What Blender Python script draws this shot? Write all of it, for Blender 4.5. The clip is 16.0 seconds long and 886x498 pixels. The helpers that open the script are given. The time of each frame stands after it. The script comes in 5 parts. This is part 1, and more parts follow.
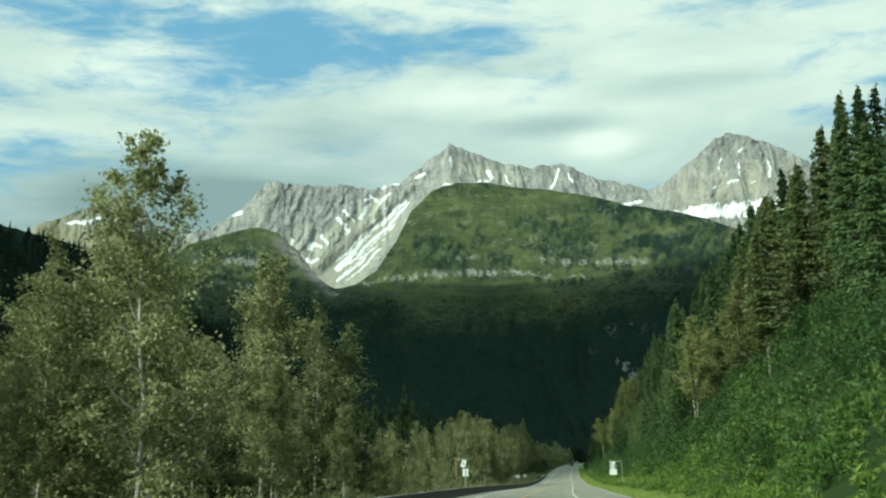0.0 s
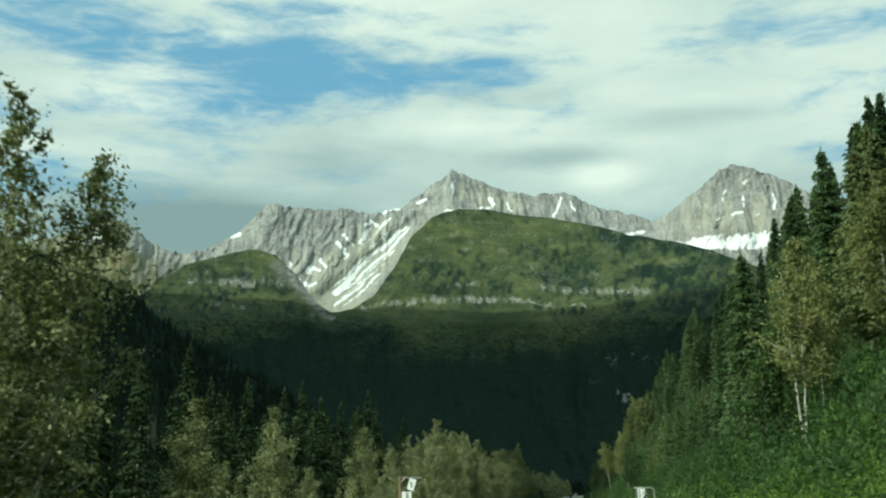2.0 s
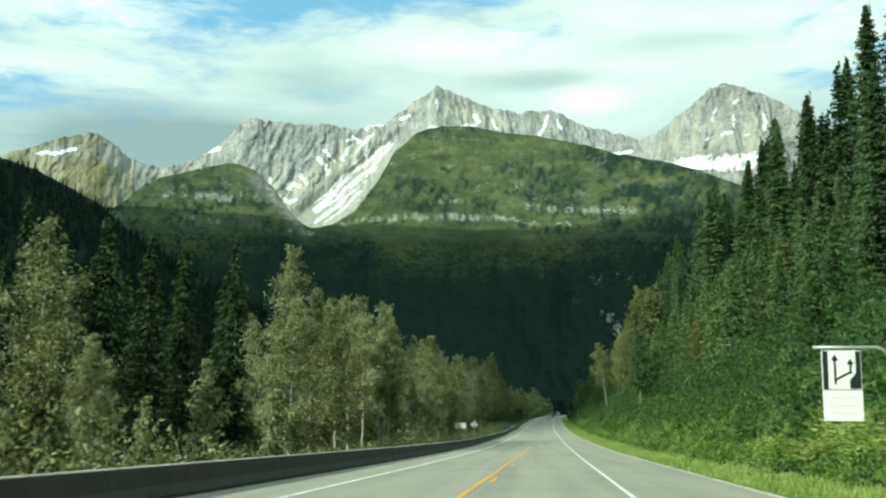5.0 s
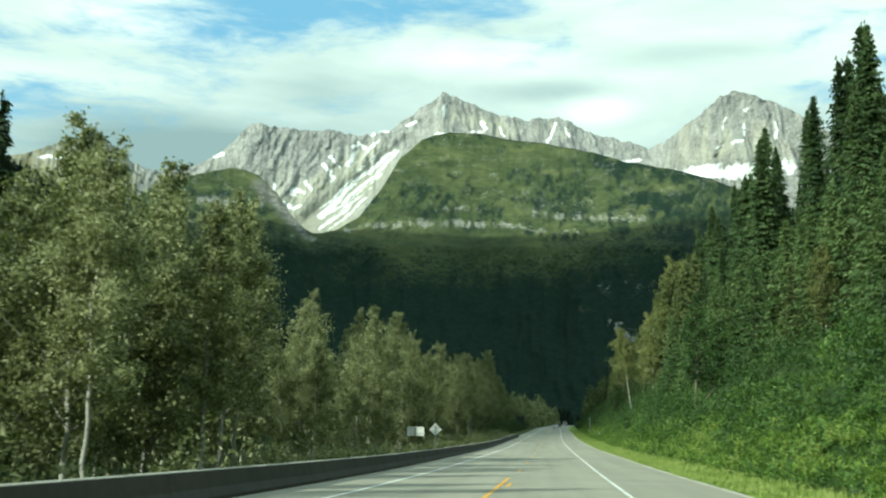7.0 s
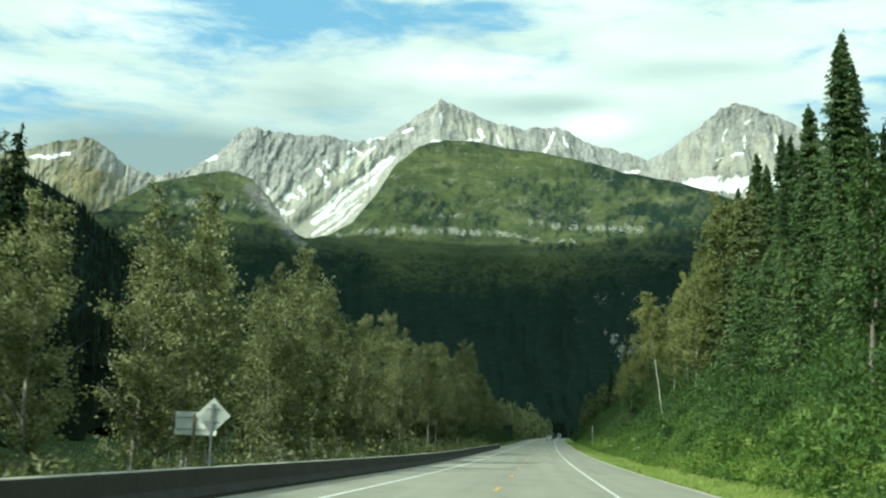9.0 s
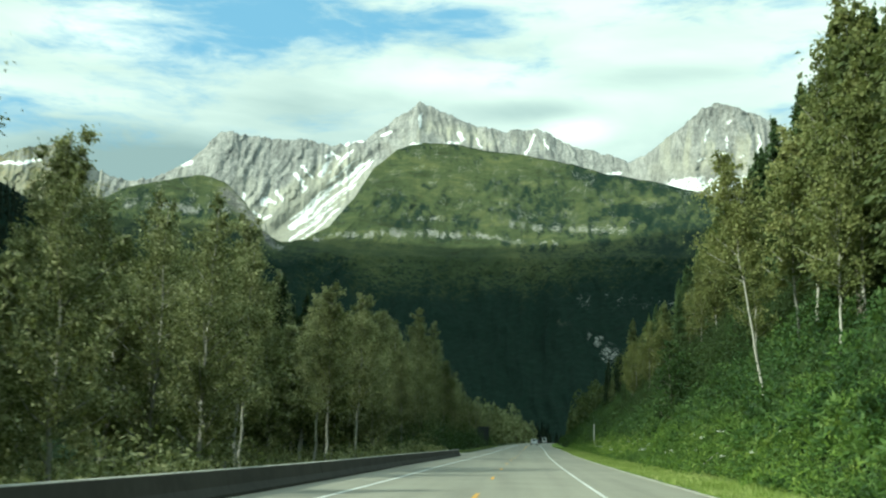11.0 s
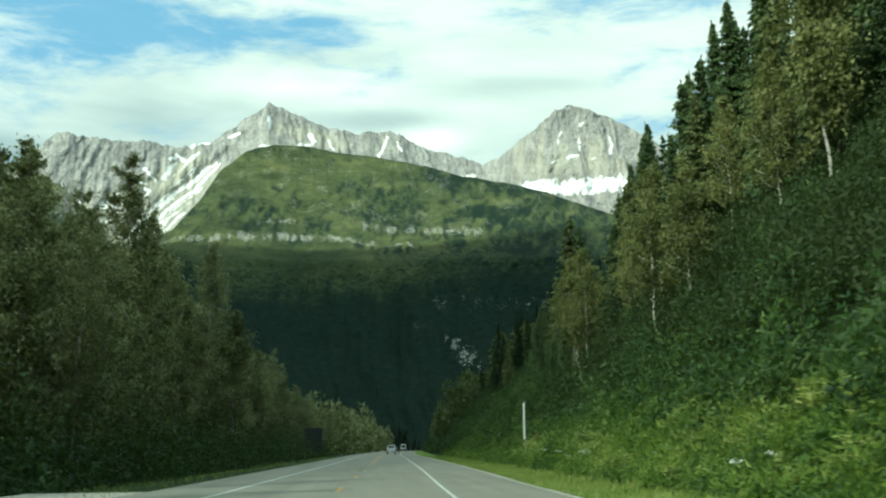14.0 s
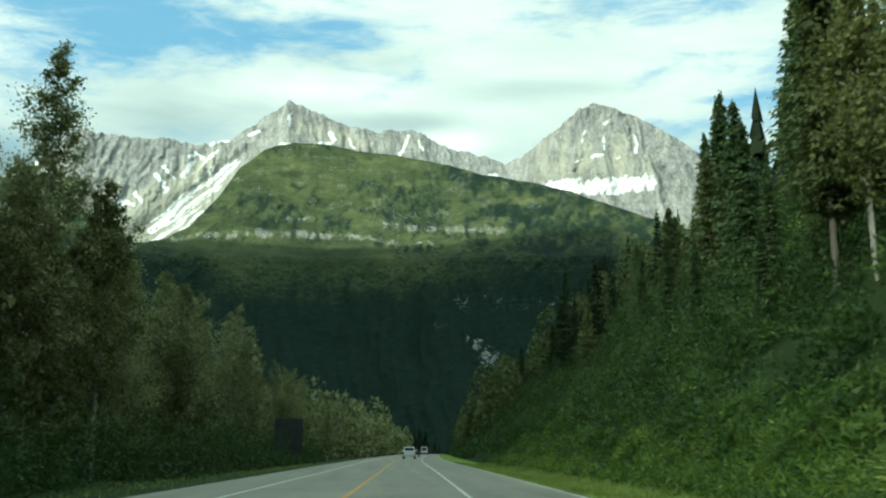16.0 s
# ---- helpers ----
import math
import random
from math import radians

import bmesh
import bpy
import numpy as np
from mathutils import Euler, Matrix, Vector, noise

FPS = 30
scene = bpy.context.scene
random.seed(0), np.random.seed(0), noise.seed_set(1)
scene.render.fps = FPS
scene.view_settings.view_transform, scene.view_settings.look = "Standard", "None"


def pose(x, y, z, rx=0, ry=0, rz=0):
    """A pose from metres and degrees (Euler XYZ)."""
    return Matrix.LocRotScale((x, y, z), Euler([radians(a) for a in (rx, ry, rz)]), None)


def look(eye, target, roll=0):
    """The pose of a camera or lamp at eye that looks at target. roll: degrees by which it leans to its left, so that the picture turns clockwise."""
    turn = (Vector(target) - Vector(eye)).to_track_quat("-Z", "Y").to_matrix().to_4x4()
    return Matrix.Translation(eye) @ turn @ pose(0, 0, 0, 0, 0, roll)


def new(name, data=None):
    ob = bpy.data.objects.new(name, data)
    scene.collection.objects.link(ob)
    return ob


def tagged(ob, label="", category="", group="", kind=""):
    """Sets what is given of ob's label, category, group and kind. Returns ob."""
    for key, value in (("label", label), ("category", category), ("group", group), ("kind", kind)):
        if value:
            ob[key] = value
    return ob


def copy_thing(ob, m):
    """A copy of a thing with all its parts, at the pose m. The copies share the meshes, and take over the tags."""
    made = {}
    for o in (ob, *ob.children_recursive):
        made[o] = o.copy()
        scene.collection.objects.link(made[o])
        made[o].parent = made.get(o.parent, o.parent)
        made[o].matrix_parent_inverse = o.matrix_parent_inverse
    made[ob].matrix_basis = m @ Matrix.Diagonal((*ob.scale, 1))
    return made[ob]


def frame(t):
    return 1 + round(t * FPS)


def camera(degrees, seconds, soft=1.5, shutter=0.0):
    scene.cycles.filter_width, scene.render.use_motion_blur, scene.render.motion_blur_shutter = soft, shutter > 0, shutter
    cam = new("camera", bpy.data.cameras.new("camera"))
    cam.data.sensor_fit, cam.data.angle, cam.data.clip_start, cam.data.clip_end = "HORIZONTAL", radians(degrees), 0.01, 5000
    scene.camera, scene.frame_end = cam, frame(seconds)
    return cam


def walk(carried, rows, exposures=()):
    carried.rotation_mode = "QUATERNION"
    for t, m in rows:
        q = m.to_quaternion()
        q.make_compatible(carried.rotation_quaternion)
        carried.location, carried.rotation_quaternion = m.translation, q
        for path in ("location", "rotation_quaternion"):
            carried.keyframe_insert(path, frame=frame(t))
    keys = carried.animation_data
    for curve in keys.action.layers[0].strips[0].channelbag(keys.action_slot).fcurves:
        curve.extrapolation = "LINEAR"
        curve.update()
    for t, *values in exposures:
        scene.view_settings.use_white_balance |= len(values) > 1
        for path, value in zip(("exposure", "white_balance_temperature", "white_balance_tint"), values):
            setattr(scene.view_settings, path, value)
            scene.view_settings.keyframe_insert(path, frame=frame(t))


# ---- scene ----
# ---- camera ----
cam = camera(43.8, 16.0, soft=2.2, shutter=0.15)


def aim(x, y, z, yaw, pitch, roll):
    """A pose from the eye, the heading to the left of +y, the tilt up and the lean, in degrees."""
    a, b = radians(yaw), radians(pitch)
    way = Vector((-math.sin(a) * math.cos(b), math.cos(a) * math.cos(b), math.sin(b)))
    return look((x, y, z), Vector((x, y, z)) + way, roll)


# seconds, x, y, z, yaw, pitch, roll
PATH = [
    (0.0, -0.00, 0.24, 1.26, 5.24, 11.86, -1.37),
    (0.5, -0.07, 12.71, 1.25, 5.25, 12.52, -0.74),
    (1.0, -0.13, 25.36, 1.25, 5.21, 13.14, -1.19),
    (1.5, -0.18, 38.22, 1.25, 5.23, 13.42, -0.56),
    (2.0, -0.21, 51.41, 1.24, 5.28, 13.37, -0.13),
    (2.5, -0.20, 64.83, 1.24, 5.33, 13.20, -0.33),
    (3.0, -0.13, 77.95, 1.24, 5.26, 11.53, 0.47),
    (3.5, 0.00, 91.28, 1.26, 5.02, 9.01, 0.67),
    (4.0, 0.19, 104.80, 1.26, 4.69, 7.86, 0.87),
    (4.5, 0.43, 118.12, 1.23, 4.42, 8.84, 0.36),
    (7.0, 1.59, 189.51, 1.01, 4.84, 9.86, 0.94),
    (7.5, 1.82, 204.34, 0.97, 4.76, 10.02, 0.88),
    (8.0, 2.04, 219.61, 0.96, 4.70, 10.14, 1.18),
    (8.5, 2.26, 235.16, 1.00, 4.72, 10.29, 1.91),
    (11.0, 3.33, 316.18, 1.60, 3.68, 10.86, 1.27),
    (11.5, 3.55, 332.73, 1.79, -1.49, 10.65, -0.09),
    (12.0, 3.77, 349.37, 2.03, -3.44, 10.52, -0.29),
    (12.5, 4.04, 365.72, 2.30, -3.89, 10.67, 0.02),
    (13.0, 4.37, 382.03, 2.58, -4.03, 10.90, -0.51),
    (13.5, 4.76, 398.70, 2.86, -4.10, 11.17, -0.51),
    (14.0, 5.18, 414.86, 3.13, -4.03, 11.35, -0.81),
    (14.5, 5.61, 431.09, 3.43, -3.78, 11.49, -0.91),
    (15.0, 6.02, 447.59, 3.74, -3.49, 11.55, -0.44),
    (15.5, 6.41, 464.07, 4.06, -3.23, 11.53, -0.46),
    (16.0, 6.80, 479.75, 4.40, -2.94, 11.53, -0.23),
]
# seconds, stops, white balance
EXPOSURE = [(0.0, 0.02, 6000, -14), (1.2, -0.06, 6000, -14), (2.5, -0.12, 6000, -14), (3.05, -0.16, 6000, -14), (3.55, 0.35, 6000, -14), (8.5, 0.35, 6000, -14), (16.0, 0.3, 6000, -14)]
walk(cam, [(t, aim(*row)) for t, *row in PATH], EXPOSURE)

# ---- world and sun ----
SUN_AZ, SUN_EL = 48.0, 29.0  # the sun stands behind the camera to its left: degrees from -y towards -x, and above the horizon
sun_way = Vector((-math.sin(radians(SUN_AZ)) * math.cos(radians(SUN_EL)), -math.cos(radians(SUN_AZ)) * math.cos(radians(SUN_EL)), math.sin(radians(SUN_EL))))
sun = new("sun", bpy.data.lights.new("sun", "SUN"))
sun.data.energy, sun.data.angle, sun.data.color = 4.8, radians(1.6), (1.0, 0.94, 0.82)
sun.matrix_world = look((0, 0, 200), Vector((0, 0, 200)) - sun_way)


def direction(az, el):
    """The unit vector at az degrees left of +y and el degrees up."""
    a, b = radians(az), radians(el)
    return Vector((-math.sin(a) * math.cos(b), math.cos(a) * math.cos(b), math.sin(b)))


class Nodes:
    """A short way to write node trees."""

    def __init__(self, tree):
        self.tree = tree
        tree.nodes.clear()

    def add(self, kind, *links):
        node = self.tree.nodes.new(kind)
        for key, value in links:
            if isinstance(value, bpy.types.NodeSocket):
                self.tree.links.new(value, node.inputs[key])
            else:
                node.inputs[key].default_value = value
        return node

    def math(self, op, a, b=0.0, clamp=False):
        n = self.add("ShaderNodeMath", (0, a), (1, b))
        n.operation, n.use_clamp = op, clamp
        return n.outputs[0]

    def vector(self, op, *links):
        n = self.add("ShaderNodeVectorMath", *links)
        n.operation = op
        return n.outputs["Value"] if op == "LENGTH" else n.outputs[0]

    def mix(self, fac, a, b, blend="MIX"):
        n = self.tree.nodes.new("ShaderNodeMix")
        n.data_type, n.blend_type = "RGBA", blend
        for key, value in ((0, fac), (6, a), (7, b)):
            if isinstance(value, bpy.types.NodeSocket):
                self.tree.links.new(value, n.inputs[key])
            else:
                n.inputs[key].default_value = value if key == 0 or len(value) == 4 else (*value, 1)
        return n.outputs[2]

    def noise(self, vec, scale, detail=4.0, rough=0.55, distortion=0.0):
        n = self.add("ShaderNodeTexNoise", ("Scale", scale), ("Detail", detail), ("Roughness", rough), ("Distortion", distortion))
        if vec is not None:
            self.tree.links.new(vec, n.inputs["Vector"])
        return n.outputs["Fac"]

    def ramp(self, fac, *stops):
        n = self.add("ShaderNodeValToRGB", (0, fac))
        while len(n.color_ramp.elements) < len(stops):
            n.color_ramp.elements.new(0.5)
        for e, (at, value) in zip(n.color_ramp.elements, stops):
            e.position = at
            e.color = (value,) * 3 + (1,) if isinstance(value, (int, float)) else (*value, 1)
        return n.outputs[0]

    def range(self, value, a, b, c=0.0, d=1.0, smooth=True):
        n = self.add("ShaderNodeMapRange", (0, value), (1, a), (2, b), (3, c), (4, d))
        n.interpolation_type = "SMOOTHSTEP" if smooth else "LINEAR"
        return n.outputs[0]


def make_sky():
    world = bpy.data.worlds.new("sky")
    scene.world, world.use_nodes = world, True
    n = Nodes(world.node_tree)
    way = n.add("ShaderNodeTexCoord").outputs["Generated"]
    sky = n.add("ShaderNodeTexSky")
    sky.sky_type, sky.sun_disc = "NISHITA", False
    sky.sun_elevation, sky.sun_rotation = radians(SUN_EL), radians(180 + SUN_AZ)
    sky.altitude, sky.dust_density = 300, 0.6
    blue = n.vector("SCALE", (0, sky.outputs[0]), (3, SKY_GAIN))
    blue = n.mix(0.7, blue, (0.22, 0.50, 0.76, 1))
    split = n.add("ShaderNodeSeparateXYZ", (0, way))
    flat = n.add("ShaderNodeMapping", (0, way), (3, (3.2, 3.2, 12.0))).outputs[0]
    wide = n.add("ShaderNodeMapping", (0, way), (3, (2.0, 2.0, 5.5)), (1, (0.3, 0.1, 0.9))).outputs[0]
    big = n.noise(wide, 1.6, 5, 0.55, 0.4)
    fine = n.noise(flat, 2.4, 9, 0.6, 0.35)
    cover = n.math("ADD", n.math("MULTIPLY", big, 0.5), n.math("MULTIPLY", n.math("SUBTRACT", fine, 0.18), 1.3))
    wisp = n.noise(flat, 5.5, 8, 0.62, 0.9)
    cover = n.math("ADD", cover, n.math("MULTIPLY", n.math("SUBTRACT", wisp, 0.5), 0.6))

    def spot(az, el, broad, high):
        d = n.vector("SUBTRACT", (0, way), (1, direction(az, el)))
        d = n.vector("MULTIPLY", (0, d), (1, (1 / broad, 1 / broad, 1 / high)))
        d = n.vector("LENGTH", (0, d))
        return n.range(d, 0.0, 1.0, 1.0, 0.0)

    # openings in the cloud and banks of it, by compass and height
    for az, el, broad, high, much in SKY_SPOTS:
        cover = n.math("ADD", cover, n.math("MULTIPLY", spot(az, el, broad, high), much))
    cloud = n.range(cover, 0.32, 0.84, 0.06, 1.0)
    # the cloud's own light and dark: bright billows, greyer layers low over the mountains
    tone = n.math("ADD", n.math("MULTIPLY", n.noise(flat, 1.1, 7, 0.55, 0.4), 0.82), n.math("MULTIPLY", n.range(split.outputs[2], 0.2, 0.36), 0.26))
    for az, el, broad, high, much in SKY_TONES:
        tone = n.math("ADD", tone, n.math("MULTIPLY", spot(az, el, broad, high), much))
    white = n.ramp(tone, (0.22, (0.32, 0.40, 0.41)), (0.42, (0.50, 0.58, 0.57)), (0.60, (0.70, 0.76, 0.72)), (0.85, (0.97, 0.97, 0.88)))
    colour = n.mix(cloud, blue, white)
    back = n.add("ShaderNodeBackground", ("Color", colour), ("Strength", SKY_STRENGTH))
    n.add("ShaderNodeOutputWorld", ("Surface", back.outputs[0]))


SKY_GAIN, SKY_STRENGTH = 0.10, 1.0
# azimuth to the left, height, breadth, depth, more (+) or less (-) cloud
SKY_SPOTS = [(13.5, 22.3, 0.16, 0.045, -0.34), (24.0, 24.2, 0.12, 0.03, -0.22), (4.5, 22.4, 0.12, 0.025, -0.24), (27.0, 21.0, 0.12, 0.03, 0.25), (-14.0, 17.5, 0.05, 0.02, -0.25),
             (5.0, 18.5, 0.45, 0.05, 0.25), (-5.0, 26.0, 0.3, 0.08, 0.2), (20.0, 14.0, 0.3, 0.06, 0.3), (-12.0, 15.0, 0.3, 0.05, 0.1), (0.0, 16.5, 0.4, 0.04, 0.22), (-9.0, 20.5, 0.22, 0.05, 0.2)]
SKY_TONES = [(3.3, 19.7, 0.16, 0.026, 0.24), (20.0, 20.5, 0.14, 0.03, 0.22), (-3.3, 17.0, 0.05, 0.020, 0.30), (18.0, 14.4, 0.20, 0.05, -0.36), (-1.0, 18.0, 0.09, 0.016, -0.22), (-7.5, 19.6, 0.14, 0.018, -0.20), (12.0, 17.6, 0.10, 0.02, -0.12)]
make_sky()

# ---- numbers shared by the whole place ----
ROAD_Y = np.array([-150, 0, 60, 92, 118, 150, 190, 235, 276, 316, 349, 382, 415, 448, 480, 540, 620, 720, 900, 1300, 2400], float)
ROAD_X = np.array([0.3, 0.0, -0.35, -0.27, 0.2, 0.8, 1.55, 2.36, 2.98, 3.55, 3.97, 4.42, 5.03, 5.68, 6.5, 7.8, 9.4, 13.0, 22.5, 50.0, 140.0])
ROAD_Z = np.array([0.0, 0.0, -0.02, 0.0, -0.03, -0.13, -0.26, -0.26, 0.0, 0.34, 0.77, 1.32, 1.87, 2.48, 3.14, 4.35, 5.95, 8.0, 11.6, 17.0, 22.0])


def smooth(y, ys, vs):
    """A cubic glide through knots."""
    y = np.asarray(y, float)
    m = np.gradient(vs, ys)
    i = np.clip(np.searchsorted(ys, y) - 1, 0, len(ys) - 2)
    h = ys[i + 1] - ys[i]
    t = np.clip((y - ys[i]) / h, 0, 1)
    return (2 * t**3 - 3 * t**2 + 1) * vs[i] + (t**3 - 2 * t**2 + t) * h * m[i] + (3 * t**2 - 2 * t**3) * vs[i + 1] + (t**3 - t**2) * h * m[i + 1]


def road_x(y):
    return smooth(y, ROAD_Y, ROAD_X)


def road_z(y):
    return smooth(y, ROAD_Y, ROAD_Z)


def step(v, a, b):
    t = np.clip((np.asarray(v, float) - a) / (b - a), 0, 1)
    return t * t * (3 - 2 * t)


def value_noise(x, y, seed=0):
    """Smooth noise from 0 to 1 over a lattice of unit cells."""
    x, y = np.asarray(x, float), np.asarray(y, float)
    xi, yi = np.floor(x).astype(np.int64), np.floor(y).astype(np.int64)
    u, v = x - xi, y - yi
    u, v = u * u * u * (u * (u * 6 - 15) + 10), v * v * v * (v * (v * 6 - 15) + 10)

    def corner(a, b):
        k = (a * 374761393 + b * 668265263 + seed * 974634541) & 0xFFFFFFFF
        k = ((k ^ (k >> 13)) * 1274126177) & 0xFFFFFFFF
        return ((k ^ (k >> 16)) & 0xFFFF) / 65535.0

    top = corner(xi, yi) * (1 - u) + corner(xi + 1, yi) * u
    low = corner(xi, yi + 1) * (1 - u) + corner(xi + 1, yi + 1) * u
    return top * (1 - v) + low * v


def fbm(x, y, octaves=5, seed=0, gain=0.5, ridged=False):
    total, amp, norm = 0.0, 1.0, 0.0
    for k in range(octaves):
        v = value_noise(x * 2**k + 17.3 * k, y * 2**k + 5.1 * k, seed + k)
        total = total + amp * (1 - np.abs(2 * v - 1) if ridged else v)
        norm += amp
        amp *= gain
    return total / norm


BARRIER_LAT, BARRIER_END = -7.25, 429.0
VERGE = 5.1  # where the paving ends on the uphill side


def ground_height(lat, y):
    """Height over the road's own level."""
    lat, y = np.asarray(lat, float), np.asarray(y, float)
    bump = fbm(lat / 9 + 40, y / 9, 4, 3) - 0.5
    start = 9.7 + 1.0 * (value_noise(y / 30.0, 3.3, 5) - 0.5)
    up = np.clip(lat - start, 0, None)
    right = -0.25 * step(lat, VERGE, 7.0) + 0.25 * step(lat, 7.5, 10.0) + (0.93 * up - 0.0019 * np.clip(up, 0, 200) ** 2) + bump * np.clip(up / 5, 0, 1) * 1.6
    right = np.where(up > 200, (0.93 * 200 - 0.0019 * 200**2) + 0.12 * (up - 200), right)
    left = -1.6 * step(-lat, 8.0, 15.0) * (1 - 0.7 * step(y, 380, 470)) + bump * np.clip((-lat - 9) / 8, 0, 1) * 1.2 + 0.06 * np.clip(-lat - 60, 0, None)
    h = np.where(lat > VERGE, right, np.where(lat < -7.8, left, 0.0))
    return h * (1 - 0.9 * step(y, 1100, 1900))


def ground_at(x, y):
    return float(road_z(y) + ground_height(x - road_x(y), y))

# ---- materials ----


def material(name):
    mat = bpy.data.materials.new(name)
    mat.use_nodes = True
    return mat, Nodes(mat.node_tree)


def finish(n, colour, rough=0.8, bump=None, strength=0.3, distance=0.05, metal=0.0, specular=0.3):
    links = [("Base Color", colour), ("Roughness", rough), ("Metallic", metal), ("Specular IOR Level", specular)]
    if bump is not None:
        links.append(("Normal", n.add("ShaderNodeBump", ("Height", bump), ("Strength", strength), ("Distance", distance)).outputs[0]))
    shader = n.add("ShaderNodeBsdfPrincipled", *links)
    n.add("ShaderNodeOutputMaterial", ("Surface", shader.outputs[0]))


def leaf_material(name, dark, mid, light, through_light=0.35, spread=0.38, shine=0.3):
    """Leaves: two tones by leaf and by plant, some light coming through."""
    mat, n = material(name)
    island = n.add("ShaderNodeNewGeometry").outputs["Random Per Island"]
    plant = n.add("ShaderNodeObjectInfo").outputs["Random"]
    place = n.add("ShaderNodeTexCoord").outputs["Object"]
    patch = n.noise(place, 0.35, 3, 0.6)
    patch = n.range(patch, 0.32, 0.68, 0.22, 0.78)
    tone = n.math("ADD", n.math("MULTIPLY", island, spread), n.math("MULTIPLY", patch, 1 - spread * 0.6))
    tone = n.math("ADD", tone, n.math("MULTIPLY", n.math("SUBTRACT", plant, 0.5), 0.25))
    colour = n.ramp(tone, (0.2, dark), (0.55, mid), (0.9, light))
    gloss = n.add("ShaderNodeBsdfPrincipled", ("Base Color", colour), ("Roughness", 0.6), ("Specular IOR Level", shine))
    soft = n.add("ShaderNodeBsdfTranslucent", ("Color", n.mix(0.3, colour, (0.25, 0.3, 0.03))))
    both = n.add("ShaderNodeMixShader", (0, through_light), (1, gloss.outputs[0]), (2, soft.outputs[0]))
    n.add("ShaderNodeOutputMaterial", ("Surface", both.outputs[0]))
    return mat


def plain(name, colour, rough=0.6, metal=0.0, scale=6.0, vary=0.25, bump=0.15):
    mat, n = material(name)
    place = n.add("ShaderNodeTexCoord").outputs["Object"]
    grain = n.noise(place, scale, 6, 0.6)
    dirt = n.noise(place, scale * 0.17, 4, 0.6)
    c = n.mix(n.range(dirt, 0.35, 0.7, 0, vary), colour, tuple(v * 0.45 for v in colour))
    c = n.mix(n.range(grain, 0.4, 0.75, 0, vary), c, tuple(min(1, v * 1.35) for v in colour))
    finish(n, c, rough, grain, bump, 0.02, metal)
    return mat


def asphalt_material(name, tone_of=1.0):
    mat, n = material(name)
    place = n.add("ShaderNodeTexCoord").outputs["Object"]
    run = n.add("ShaderNodeMapping", (0, place), (3, (1.0, 0.03, 1.0))).outputs[0]
    grain = n.noise(place, 60, 3, 0.7)
    patch = n.noise(place, 0.25, 5, 0.6)
    tracks = n.noise(run, 1.1, 3, 0.5)
    tone = n.math("ADD", n.math("MULTIPLY", grain, 0.3), n.math("ADD", n.math("MULTIPLY", patch, 0.3), n.math("MULTIPLY", tracks, 0.45)))
    colour = n.ramp(tone, *((at, tuple(v * tone_of for v in c)) for at, c in ((0.3, (0.20, 0.192, 0.158)), (0.5, (0.29, 0.278, 0.222)), (0.72, (0.37, 0.355, 0.285)))))
    finish(n, colour, 0.82, grain, 0.35, 0.01, specular=0.25)
    return mat


def paint_material(name, colour):
    mat, n = material(name)
    place = n.add("ShaderNodeTexCoord").outputs["Object"]
    worn = n.noise(place, 5, 7, 0.7)
    long = n.noise(place, 0.4, 4, 0.6)
    c = n.mix(n.range(n.math("ADD", n.math("MULTIPLY", worn, 0.7), n.math("MULTIPLY", long, 0.4)), 0.56, 0.72), colour, (0.2, 0.2, 0.18))
    finish(n, c, 0.6, worn, 0.2, 0.005)
    return mat


def ground_material():
    mat, n = material("soil_and_moss")
    place = n.add("ShaderNodeTexCoord").outputs["Object"]
    big, small = n.noise(place, 0.12, 6, 0.6), n.noise(place, 3.0, 6, 0.65)
    tone = n.math("ADD", n.math("MULTIPLY", big, 0.6), n.math("MULTIPLY", small, 0.45))
    c = n.ramp(tone, (0.3, (0.012, 0.020, 0.008)), (0.5, (0.028, 0.048, 0.014)), (0.75, (0.050, 0.080, 0.024)))
    finish(n, c, 0.95, small, 0.6, 0.1, specular=0.1)
    return mat


